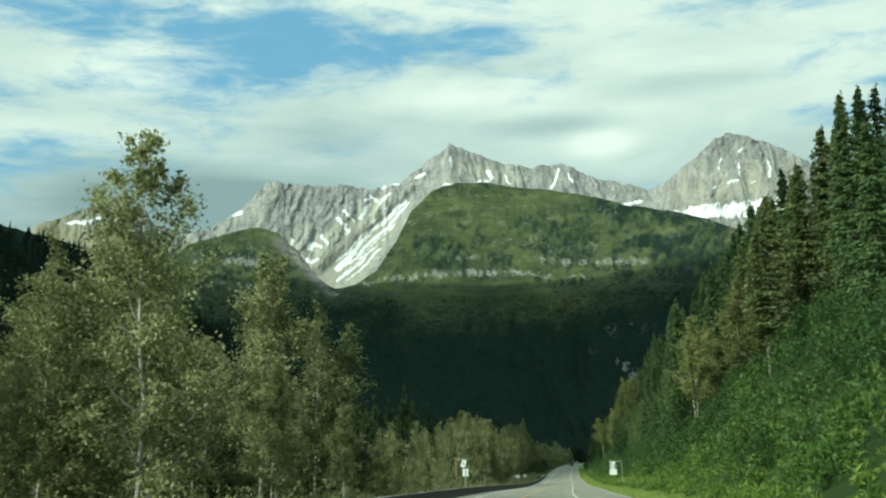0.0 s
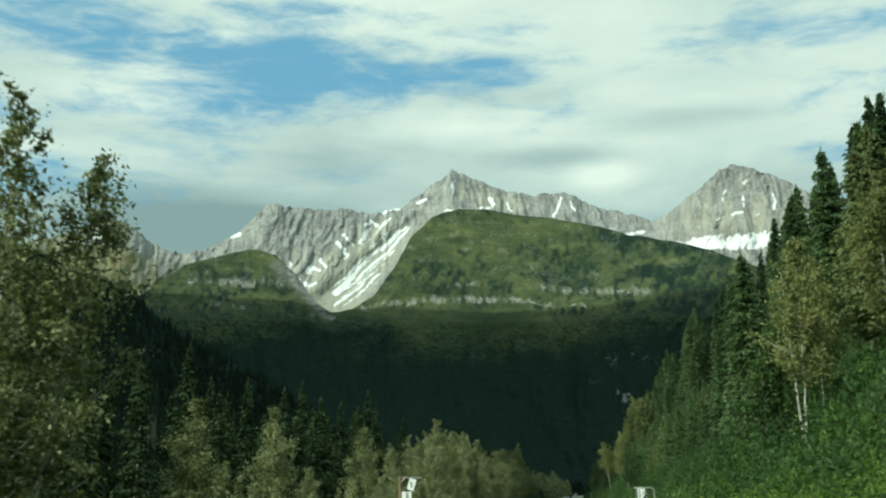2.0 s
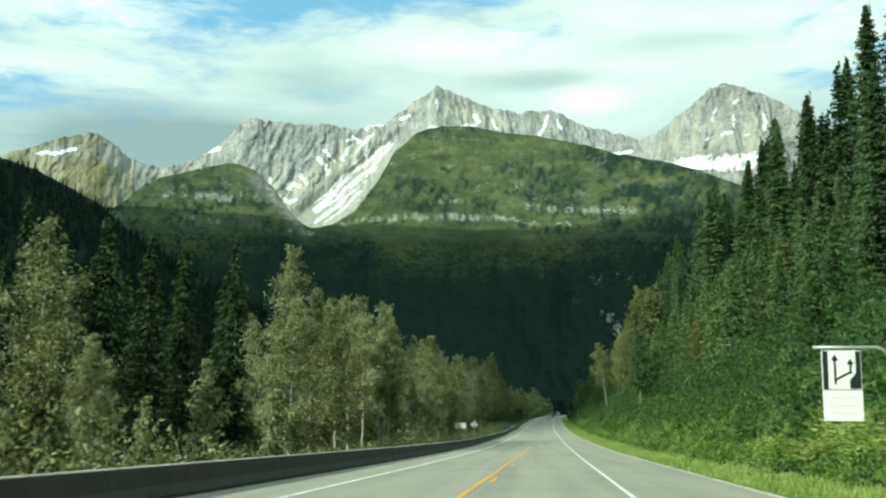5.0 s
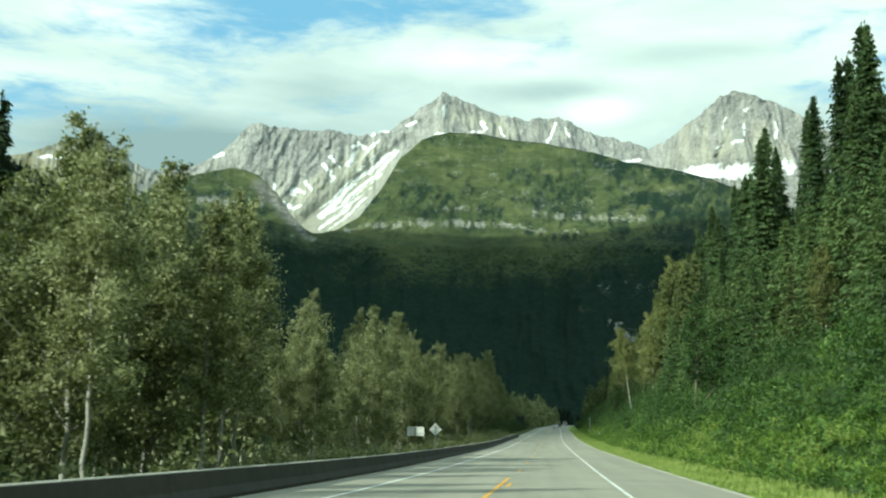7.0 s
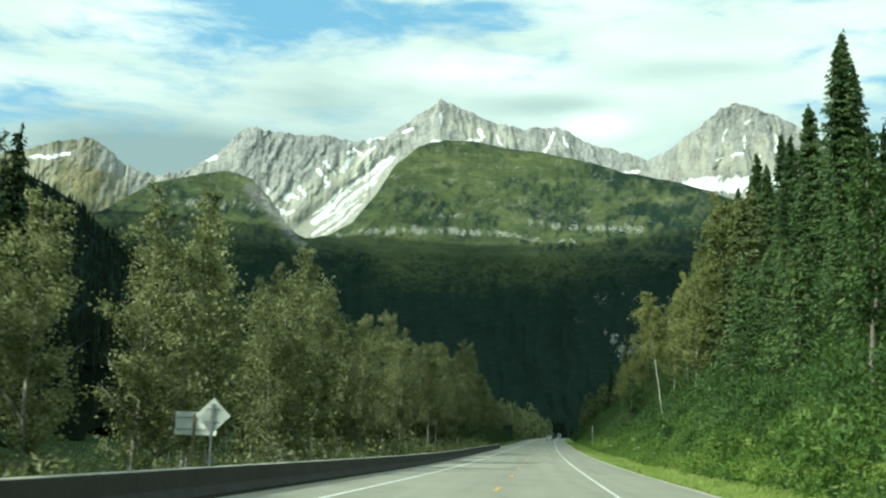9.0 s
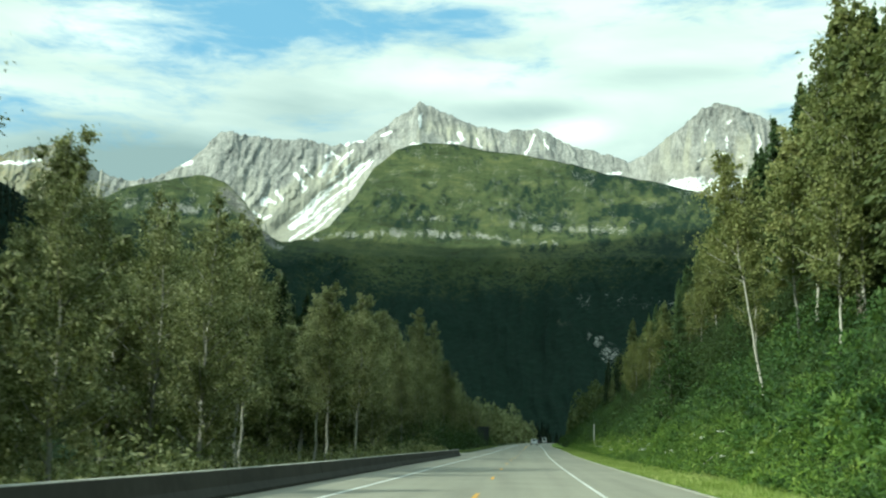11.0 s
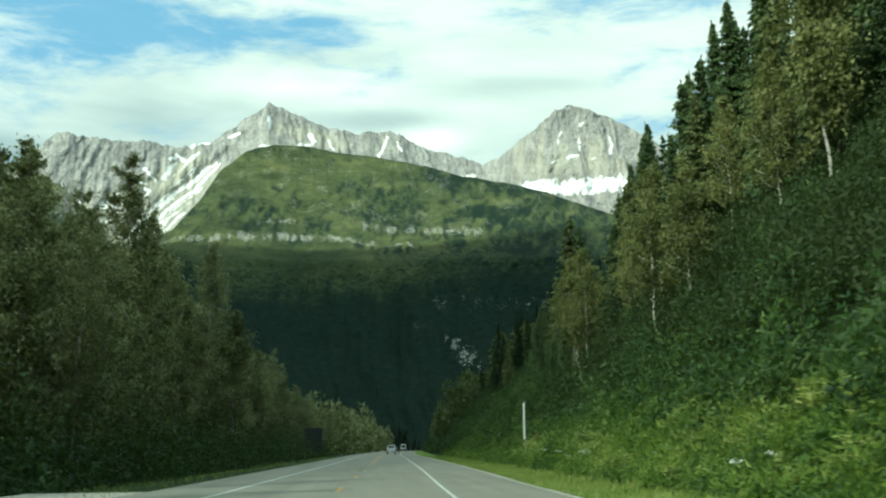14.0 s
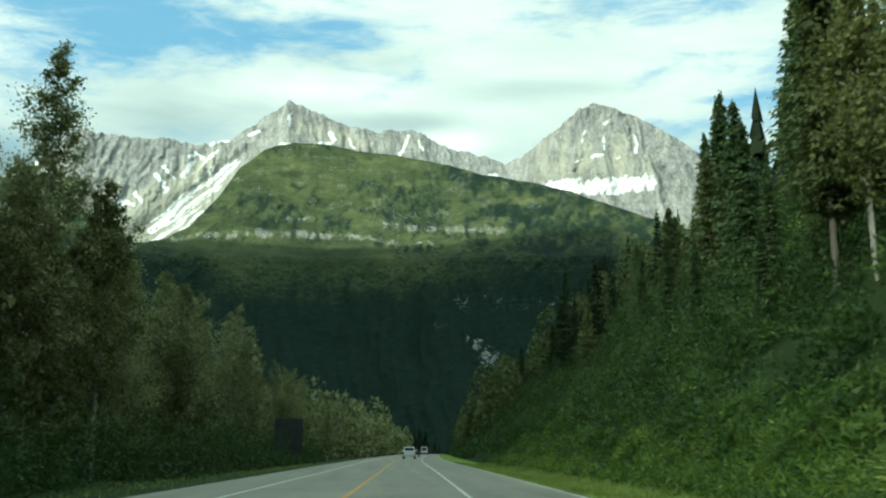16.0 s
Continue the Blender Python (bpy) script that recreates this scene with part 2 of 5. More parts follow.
def mountain_material(name, forest, meadow, rock, stone, scree=None):
    """Rock, meadow, forest and snow by the masks of the mesh, broken up by noise at several scales."""
    mat, n = material(name)
    place = n.add("ShaderNodeTexCoord").outputs["Object"]
    n.add("ShaderNodeAttribute").attribute_name = "cover"
    mask = n.tree.nodes[-1]
    m = n.add("ShaderNodeSeparateColor", (0, mask.outputs["Color"]))
    snow, grass, wood, bare = m.outputs[0], m.outputs[1], m.outputs[2], mask.outputs["Alpha"]
    n1, n2, n3 = n.noise(place, 0.004, 8, 0.62, 0.3), n.noise(place, 0.02, 8, 0.65), n.noise(place, 0.07, 6, 0.65)
    n4 = n.noise(place, 0.16, 5, 0.75)
    up = n.add("ShaderNodeMapping", (0, place), (3, (1.0, 0.6, 0.22))).outputs[0]
    strata = n.noise(up, 0.03, 9, 0.72, 0.6)
    crag = n.math("ADD", n.math("ADD", n.math("MULTIPLY", n2, 0.15), n.math("MULTIPLY", strata, 0.35)), n.math("ADD", n.math("MULTIPLY", n3, 0.2), n.math("MULTIPLY", n4, 0.3)))
    c = n.ramp(crag, (0.42, tuple(v * 0.55 for v in rock)), (0.50, rock), (0.58, stone))
    c = n.mix(n.range(n1, 0.5, 0.7, 0, 0.25), c, stone)
    lush = n.math("ADD", n.math("ADD", n.math("MULTIPLY", n1, 0.42), n.math("MULTIPLY", n2, 0.26)), n.math("MULTIPLY", n.math("ADD", n3, n4), 0.18))
    g = n.ramp(lush, (0.42, tuple(v * 0.50 for v in meadow)), (0.51, meadow), (0.60, (meadow[0] * 1.9, meadow[1] * 1.6, meadow[2] * 1.5)))
    f = n.ramp(n3, (0.3, tuple(v * 0.65 for v in forest)), (0.55, forest), (0.75, tuple(v * 1.4 for v in forest)))
    edge = n.math("SUBTRACT", n.math("ADD", n.math("MULTIPLY", n2, 0.7), n.math("ADD", n.math("MULTIPLY", n3, 2.0), n.math("MULTIPLY", n4, 1.6))), 2.15)
    fleck = n.math("SUBTRACT", n.math("ADD", n.math("MULTIPLY", n3, 2.0), n.math("MULTIPLY", n4, 3.0)), 2.5)
    c = n.mix(n.range(n.math("ADD", grass, n.math("MULTIPLY", edge, 0.8)), 0.30, 0.70), c, g)
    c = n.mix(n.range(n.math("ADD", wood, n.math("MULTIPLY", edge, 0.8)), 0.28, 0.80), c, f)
    if scree:
        soft = n.math("MULTIPLY", bare, n.range(strata, 0.35, 0.62, 0.55, 1.1))
        c = n.mix(n.math("MINIMUM", soft, 1.0), c, n.ramp(n4, (0.35, tuple(v * 0.75 for v in scree)), (0.65, scree)))
    else:
        c = n.mix(n.math("MULTIPLY", n.range(n.math("ADD", bare, fleck), 0.38, 0.62), n.range(bare, 0.03, 0.25)), c, n.ramp(n4, (0.4, rock), (0.6, stone)))
    c = n.mix(n.math("MULTIPLY", n.range(n.math("ADD", snow, n.math("MULTIPLY", edge, 0.7)), 0.28, 0.70), n.range(snow, 0.04, 0.3)), c, (0.86, 0.87, 0.85))
    finish(n, c, 0.92, n.math("ADD", n.math("ADD", n.math("MULTIPLY", n2, 0.3), n.math("MULTIPLY", strata, 0.6)), n.math("ADD", n.math("MULTIPLY", n3, 0.6), n.math("MULTIPLY", n4, 1.0))), 0.5, 5.5, specular=0.06)
    return mat


M_ASPHALT = asphalt_material("asphalt")
M_SHOULDER = asphalt_material("old_shoulder_asphalt", 0.97)
M_WHITE_LINE = paint_material("white_road_paint", (0.72, 0.72, 0.68))
M_YELLOW_LINE = paint_material("yellow_road_paint", (0.70, 0.36, 0.03))
M_GROUND = ground_material()
# barrier concrete in two tones: shade on the face, sun on the top, as colour
M_SHADED_CONCRETE = plain("shaded_face_concrete", (0.056, 0.054, 0.046), 0.9, 0, 4.0, 0.5, 0.3)
M_SUNLIT_CONCRETE = plain("sunlit_top_concrete", (0.40, 0.39, 0.34), 0.9, 0, 5.0, 0.6, 0.4)
M_GRAVEL = plain("shoulder_gravel", (0.52, 0.49, 0.41), 0.95, 0, 9.0, 0.6, 0.7)
M_RANGE = mountain_material("mountain_rock", (0.022, 0.034, 0.016), (0.12, 0.125, 0.072), (0.25, 0.252, 0.238), (0.42, 0.415, 0.38), (0.43, 0.42, 0.345))
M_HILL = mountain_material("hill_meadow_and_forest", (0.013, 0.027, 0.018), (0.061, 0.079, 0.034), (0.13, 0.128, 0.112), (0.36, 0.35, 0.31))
M_BROADLEAF = leaf_material("cottonwood_leaves", (0.052, 0.062, 0.024), (0.188, 0.208, 0.090), (0.49, 0.50, 0.28), 0.45, 0.55)
M_ALDER = leaf_material("alder_leaves", (0.010, 0.028, 0.009), (0.036, 0.078, 0.020), (0.092, 0.150, 0.041), 0.3)
M_NEEDLES = leaf_material("spruce_needles", (0.026, 0.050, 0.020), (0.066, 0.112, 0.042), (0.13, 0.185, 0.07), 0.25)
M_YOUNG = leaf_material("young_spruce_needles", (0.036, 0.068, 0.024), (0.084, 0.135, 0.048), (0.16, 0.215, 0.08), 0.3)
M_FERN = leaf_material("fern_and_fireweed_leaves", (0.06, 0.12, 0.02), (0.155, 0.245, 0.04), (0.34, 0.41, 0.10), 0.35)
M_GRASS = leaf_material("verge_grass", (0.12, 0.17, 0.04), (0.235, 0.305, 0.07), (0.40, 0.44, 0.16), 0.35)
M_PALE_FERN = leaf_material("yellowing_fern_fronds", (0.12, 0.19, 0.03), (0.29, 0.38, 0.085), (0.52, 0.56, 0.21), 0.4)
M_HEMLOCK = leaf_material("olive_hemlock_needles", (0.048, 0.068, 0.026), (0.115, 0.145, 0.054), (0.22, 0.245, 0.10), 0.3)
# darker copy of the spruce needles, with the woods' shade put into the colour
M_SHADED_NEEDLES = leaf_material("shaded_spruce_needles", (0.011, 0.022, 0.010), (0.026, 0.045, 0.020), (0.055, 0.08, 0.034), 0.12, shine=0.08)
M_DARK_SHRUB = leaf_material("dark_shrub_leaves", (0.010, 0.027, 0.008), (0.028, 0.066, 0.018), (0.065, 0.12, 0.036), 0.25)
M_THICKET = leaf_material("darker_thicket_leaves", (0.009, 0.017, 0.006), (0.024, 0.042, 0.014), (0.058, 0.082, 0.032), 0.2, shine=0.12)
M_PALE_SHRUB = leaf_material("pale_shrub_leaves", (0.03, 0.07, 0.016), (0.088, 0.16, 0.034), (0.20, 0.28, 0.075), 0.35)
M_OLIVE = leaf_material("olive_birch_leaves", (0.07, 0.088, 0.03), (0.18, 0.205, 0.072), (0.34, 0.345, 0.14), 0.42)
M_BARK = plain("grey_bark", (0.17, 0.15, 0.125), 0.9, 0, 5.0, 0.5, 0.5)
M_PALE_BARK = plain("pale_bark", (0.36, 0.345, 0.30), 0.85, 0, 5.0, 0.6, 0.4)
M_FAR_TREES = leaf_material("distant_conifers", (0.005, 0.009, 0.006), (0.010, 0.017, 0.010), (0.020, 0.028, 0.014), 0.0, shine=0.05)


# ---- meshes ----


def raw_mesh(name, verts, faces, mat=None, shade=False):
    """A mesh from arrays of corners and of faces with three or four corners each."""
    verts, faces = np.asarray(verts, np.float32), np.asarray(faces, np.int32)
    me = bpy.data.meshes.new(name)
    k = faces.shape[1]
    me.vertices.add(len(verts))
    me.vertices.foreach_set("co", verts.ravel())
    me.loops.add(faces.size)
    me.loops.foreach_set("vertex_index", faces.ravel())
    me.polygons.add(len(faces))
    me.polygons.foreach_set("loop_start", np.arange(0, faces.size, k, dtype=np.int32))
    me.polygons.foreach_set("loop_total", np.full(len(faces), k, np.int32))
    me.polygons.foreach_set("use_smooth", np.full(len(faces), shade, bool))
    me.update(calc_edges=True)
    if mat:
        me.materials.append(mat)
    return me


def piece(name, me, parent=None, label=""):
    """One mesh object, under a thing or a part."""
    ob = new(name, me)
    if parent is not None:
        ob.parent = parent
    if label:
        ob["label"] = label
    return ob


def part(name, bm, mat, parent, label="", shade=False):
    me = bpy.data.meshes.new(name)
    bm.to_mesh(me)
    bm.free()
    me.materials.append(mat)
    if shade:
        for p in me.polygons:
            p.use_smooth = True
    return piece(name, me, parent, label)


def grid_faces(rows, cols):
    i = np.arange(rows * cols).reshape(rows, cols)
    return np.stack([i[:-1, :-1], i[:-1, 1:], i[1:, 1:], i[1:, :-1]], -1).reshape(-1, 4)


def strip(name, lat_a, lat_b, ys, lift, mat, parent=None):
    """A flat band along the road between two distances from its middle line."""
    ys = np.asarray(ys, float)
    x, z = road_x(ys), road_z(ys) + lift
    v = np.stack([np.stack([x + lat_a, ys, z], -1), np.stack([x + lat_b, ys, z], -1)], 1).reshape(-1, 3)
    return piece(name, raw_mesh(name, v, grid_faces(len(ys), 2), mat), parent)


# ---- ground and road ----


def build_ground():
    ys = np.concatenate([np.arange(-150, 640, 3.0), np.arange(640, 1000, 12.0), np.arange(1000, 2500, 50.0)])
    lat = np.concatenate([[-2500, -1600, -1000, -700, -500, -350, -250, -180, -130, -95, -70, -55], np.arange(-45, -7.9, 1.5), [-7.8, -5, 0, VERGE], np.arange(5.6, 40, 0.9), np.arange(41, 80, 3.0), [85, 95, 110, 130, 150, 180, 208, 260, 350, 500, 800, 1200, 1800, 2500]])
    Y, L = np.meshgrid(ys, lat, indexing="ij")
    Z = road_z(Y) + ground_height(L, Y) - 0.03 * ((L > -7.9) & (L < VERGE + 0.1))
    X = road_x(Y) + L
    g = piece("ground", raw_mesh("ground", np.stack([X, Y, Z], -1).reshape(-1, 3), grid_faces(len(ys), len(lat)), M_GROUND, True))
    tagged(g, "mossy valley floor and steep green roadside bank", "ground", kind="structure")


def build_road():
    ys = np.arange(-150, 1300, 4.0)
    road = strip("road", -7.75, VERGE - 0.2, ys, 0.0, M_ASPHALT)
    strip("paved_shoulder", 2.12, VERGE - 0.24, ys, 0.006, M_SHOULDER, road)
    tagged(road, "worn light grey asphalt highway with painted lane lines", "road", kind="structure")
    edge = strip("gravel_shoulder", VERGE - 0.27, VERGE - 0.03, ys, 0.016, M_GRAVEL)
    tagged(edge, "pale gravel edge between asphalt and grass", "gravel shoulder", kind="structure")
    turnout = strip("gravel_turnout", -11.5, -7.7, np.linspace(BARRIER_END + 1.5, 452, 8), 0.012, M_GRAVEL)
    tagged(turnout, "pale gravel patch past the end of the barrier", "gravel", kind="structure")
    strip("edge_line", 1.845, 1.955, np.arange(-150, 1000, 4.0), 0.008, M_WHITE_LINE, road)
    strip("edge_line", -5.07, -4.93, np.arange(-150, 1000, 4.0), 0.008, M_WHITE_LINE, road)
    strip("centre_line", -1.66, -1.54, np.arange(-150, 232, 4.0), 0.008, M_YELLOW_LINE, road)
    strip("centre_line", -1.60, -1.48, np.arange(506, 700, 4.0), 0.008, M_YELLOW_LINE, road)
    first = -142.6
    for k in range(42):
        y = first + 15.2 * k
        strip("centre_dash", -1.40 if y < 226 else -1.54, -1.28 if y < 226 else -1.42, np.array([y, y + 1.5, y + 3.0]), 0.008, M_YELLOW_LINE, road)
    return road


def build_verge():
    """The mown grass strip between the gravel edge and the bank's plants."""
    ys = np.arange(-60, 900, 2.0)
    lat = np.array([VERGE - 0.08, VERGE + 0.5, VERGE + 1.1, VERGE + 1.8, VERGE + 2.6, VERGE + 3.4])
    Y, L = np.meshgrid(ys, lat, indexing="ij")
    Z = road_z(Y) + ground_height(L, Y) + 0.03 + 0.05 * (fbm(L * 1.5, Y * 0.8, 3, 12) - 0.5)
    L = L + (L < VERGE) * 0.25 * (fbm(Y * 0.5, L, 3, 13) - 0.5)
    mat, n = material("mown_grass")
    place = n.add("ShaderNodeTexCoord").outputs["Object"]
    big, small = n.noise(place, 0.3, 5, 0.6), n.noise(place, 9.0, 5, 0.7)
    tone = n.math("ADD", n.math("MULTIPLY", big, 0.55), n.math("MULTIPLY", small, 0.45))
    finish(n, n.ramp(tone, (0.36, (0.08, 0.14, 0.02)), (0.5, (0.18, 0.265, 0.04)), (0.64, (0.30, 0.36, 0.08))), 0.9, small, 0.8, 0.06, specular=0.15)
    v = piece("grass_verge", raw_mesh("grass_verge", np.stack([road_x(Y) + L, Y, Z], -1).reshape(-1, 3), grid_faces(len(ys), len(lat)), mat, True))
    tagged(v, "bright green mown grass strip beside the road", "grass verge", kind="structure")


build_ground()
build_road()
build_verge()


# ---- mountains ----
HUB = np.array([2.0, 220.0, 1.0])  # the mountains' outlines are laid out by compass from here


def mountain(name, azs, top, low, reach, relief, cover, rows, mat, label, back=500.0):
    """A mountainside: azimuths, the crest's and the foot's height in degrees, the distance (az, v from foot to crest), the
    relief in metres and the masks of snow, meadow and forest."""
    az, v = np.meshgrid(azs, np.linspace(0, 1, rows), indexing="ij")
    el = low(az) + (top(az) - low(az)) * v
    rho = reach(az, v)
    rho = rho - relief(az, el, v)
    a = np.radians(az)
    P = np.stack([HUB[0] - np.sin(a) * rho, HUB[1] + np.cos(a) * rho, HUB[2] + rho * np.tan(np.radians(el))], -1)
    tail = []
    for d, drop in ((0.12, 0.10), (0.4, 0.35), (1.0, 0.8)):  # the far side falls away
        q = P[:, -1].copy()
        q[:, 0] -= np.sin(a[:, -1]) * back * d
        q[:, 1] += np.cos(a[:, -1]) * back * d
        q[:, 2] *= 1 - drop
        tail.append(q[:, None])
    m = cover(az, el, v)
    P = np.concatenate([P, *tail], 1)
    m = np.concatenate([m, np.repeat(m[:, -1:], 3, 1)], 1)
    me = raw_mesh(name, P.reshape(-1, 3), grid_faces(len(azs), rows + 3)[:, ::-1], mat, True)
    tint = me.color_attributes.new("cover", "FLOAT_COLOR", "POINT")
    tint.data.foreach_set("color", m.reshape(-1, 4).astype(np.float32).ravel())
    return tagged(piece(name, me), label, "mountain", kind="structure")


def profile(points, rough=0.0, seed=0):
    pts = np.array(sorted(points))

    def at(az):
        return np.interp(az, pts[:, 0], pts[:, 1]) + 0.07 + rough * (fbm(az * 2.2 + 50, az * 0 + 0.5, 5, seed) - 0.5)

    return at


def jagged(points, seed):
    """A crest with broken teeth of several sizes."""
    base = profile(points)

    def at(az):
        rough = 0.32 * (fbm(az * 1.5 + 50, az * 0 + 0.5, 5, seed, 0.62, True) - 0.6) + 0.16 * (fbm(az * 7.0, az * 0 + 2.5, 3, seed + 9, 0.6) - 0.5)
        return base(az) + 0.06 + rough

    return at


def near_line(az, el, a, b, width):
    """1 on the line from a to b, 0 beyond its width; both in degrees."""
    (ax, ay), (bx, by) = a, b
    t = np.clip(((az - ax) * (bx - ax) + (el - ay) * (by - ay)) / ((bx - ax) ** 2 + (by - ay) ** 2), 0, 1)
    d = np.hypot(az - ax - t * (bx - ax), el - ay - t * (by - ay))
    w = width[0] + (width[1] - width[0]) * t
    return np.clip(1 - d / w, 0, 1)


CREST = [(34, 10.5), (30, 11.6), (27.9, 12.4), (27.2, 13.2), (24.8, 14.12), (22.9, 14.6), (22.3, 14.3), (21.1, 13.45), (19.65, 13.05), (18.2, 13.5), (16.77, 14.3), (15.6, 15.6), (14.9, 15.98),
         (13.8, 15.8), (12.0, 15.75), (11.1, 15.8), (9.5, 15.5), (7.7, 15.95), (6.3, 17.0), (5.65, 17.4), (5.05, 17.97), (4.55, 17.8), (3.95, 17.5), (2.4, 16.9), (0.55, 16.5), (-0.7, 16.6), (-1.3, 16.7), (-2.2, 16.15), (-3.4, 15.65),
         (-4.95, 15.3), (-6.0, 14.95), (-7.0, 15.3), (-8.5, 16.4), (-9.6, 17.3), (-10.6, 17.66), (-11.6, 17.35), (-13.3, 16.5), (-14.6, 15.7), (-15.6, 14.9), (-18, 13.5), (-24, 12)]
SHOULDER = [(34, 9), (27, 10.2), (22.0, 11.0), (19.8, 12.6), (18.3, 13.05), (16.0, 13.6), (14.8, 13.3), (13.8, 12.4), (12.8, 11.1), (12.3, 10.65), (11.8, 10.4), (10.7, 10.6), (9.4, 11.35), (8.2, 12.9), (7.3, 14.4), (6.1, 15.45),
            (4.6, 15.85), (3.0, 15.8), (1.4, 15.45), (-0.4, 15.3), (-3.2, 14.75), (-4.7, 14.3), (-7.1, 13.85), (-9.1, 13.3), (-10.6, 12.7), (-14.0, 11.3), (-20, 9), (-26, 7)]


def range_relief(az, el, v):
    wob = fbm(az * 0.9, el * 0.9, 4, 20) - 0.5
    slant = az + 0.45 * el * np.where(az > 9, 1.0, -0.6)  # ribs lean towards the chute
    rib = fbm(slant * 1.25 + 1.3 * wob, el * 0.30 + 3, 5, 21, 0.58, True)
    fine = fbm(slant * 4.2 + 2.2 * wob, el * 1.0, 5, 22, 0.62, True)
    crag = fbm(az * 8.0 + el * 1.5, el * 6.0, 4, 23, 0.62, True)
    chute = near_line(az, el, (6.8, 15.2), (12.0, 10.4), (0.9, 1.6))
    wall = 26 * step(rib, 0.25, 0.95) + 12 * fine + 7 * crag
    return wall * (1 - 0.88 * step(chute, 0.05, 0.6)) - 20 * step(chute, 0.0, 0.8)


def chute_snow(az, el):
    """Long streaks of old snow running down the chute, where the chute lies, and the scree fan around it."""
    along = (az - 7.0) * 0.735 - (el - 15.4) * 0.678
    across = (az - 7.0) * 0.678 + (el - 15.4) * 0.735
    across = across - 0.25 * (fbm(along * 0.8, along * 0 + 1.7, 3, 35) - 0.5) - 0.10 * (fbm(az * 5, el * 5, 3, 38) - 0.5)
    streak = fbm(across * 4.6 + 4, along * 0.32, 4, 36, 0.62)

    def run(middle, half, start, end):
        """One streak: its offset, half width and reach down the chute."""
        fade = np.clip((along - start) / 0.5, 0, 1) * np.clip((end - along) / 1.6, 0, 1)
        return step(half * (0.35 + 0.65 * fade) - np.abs(across - middle), -0.07, 0.09) * step(fade, 0.0, 0.15)

    snow = np.maximum.reduce([run(0.08, 0.30, 0.3, 6.2) * step(streak, 0.38, 0.50), run(-0.42, 0.13, 1.6, 6.6) * step(streak, 0.34, 0.5), run(0.62, 0.15, 0.4, 3.4) * step(streak, 0.40, 0.52),
                              run(1.02, 0.10, 0.9, 2.9) * step(streak, 0.40, 0.55), run(-0.75, 0.06, 3.2, 6.4), run(0.42, 0.07, 3.0, 6.0) * step(streak, 0.42, 0.55)])
    half = 0.55 + 0.12 * np.clip(along, 0, 8)
    inside = step(half - np.abs(across), -0.08, 0.16) * step(along, 0.0, 0.5)
    fan = step(half + np.where(across > 0, 0.9, 0.3) - np.abs(across) + 0.9 * (streak - 0.5), 0.0, 0.6) * step(along, 0.3, 1.8)
    return snow, inside, fan


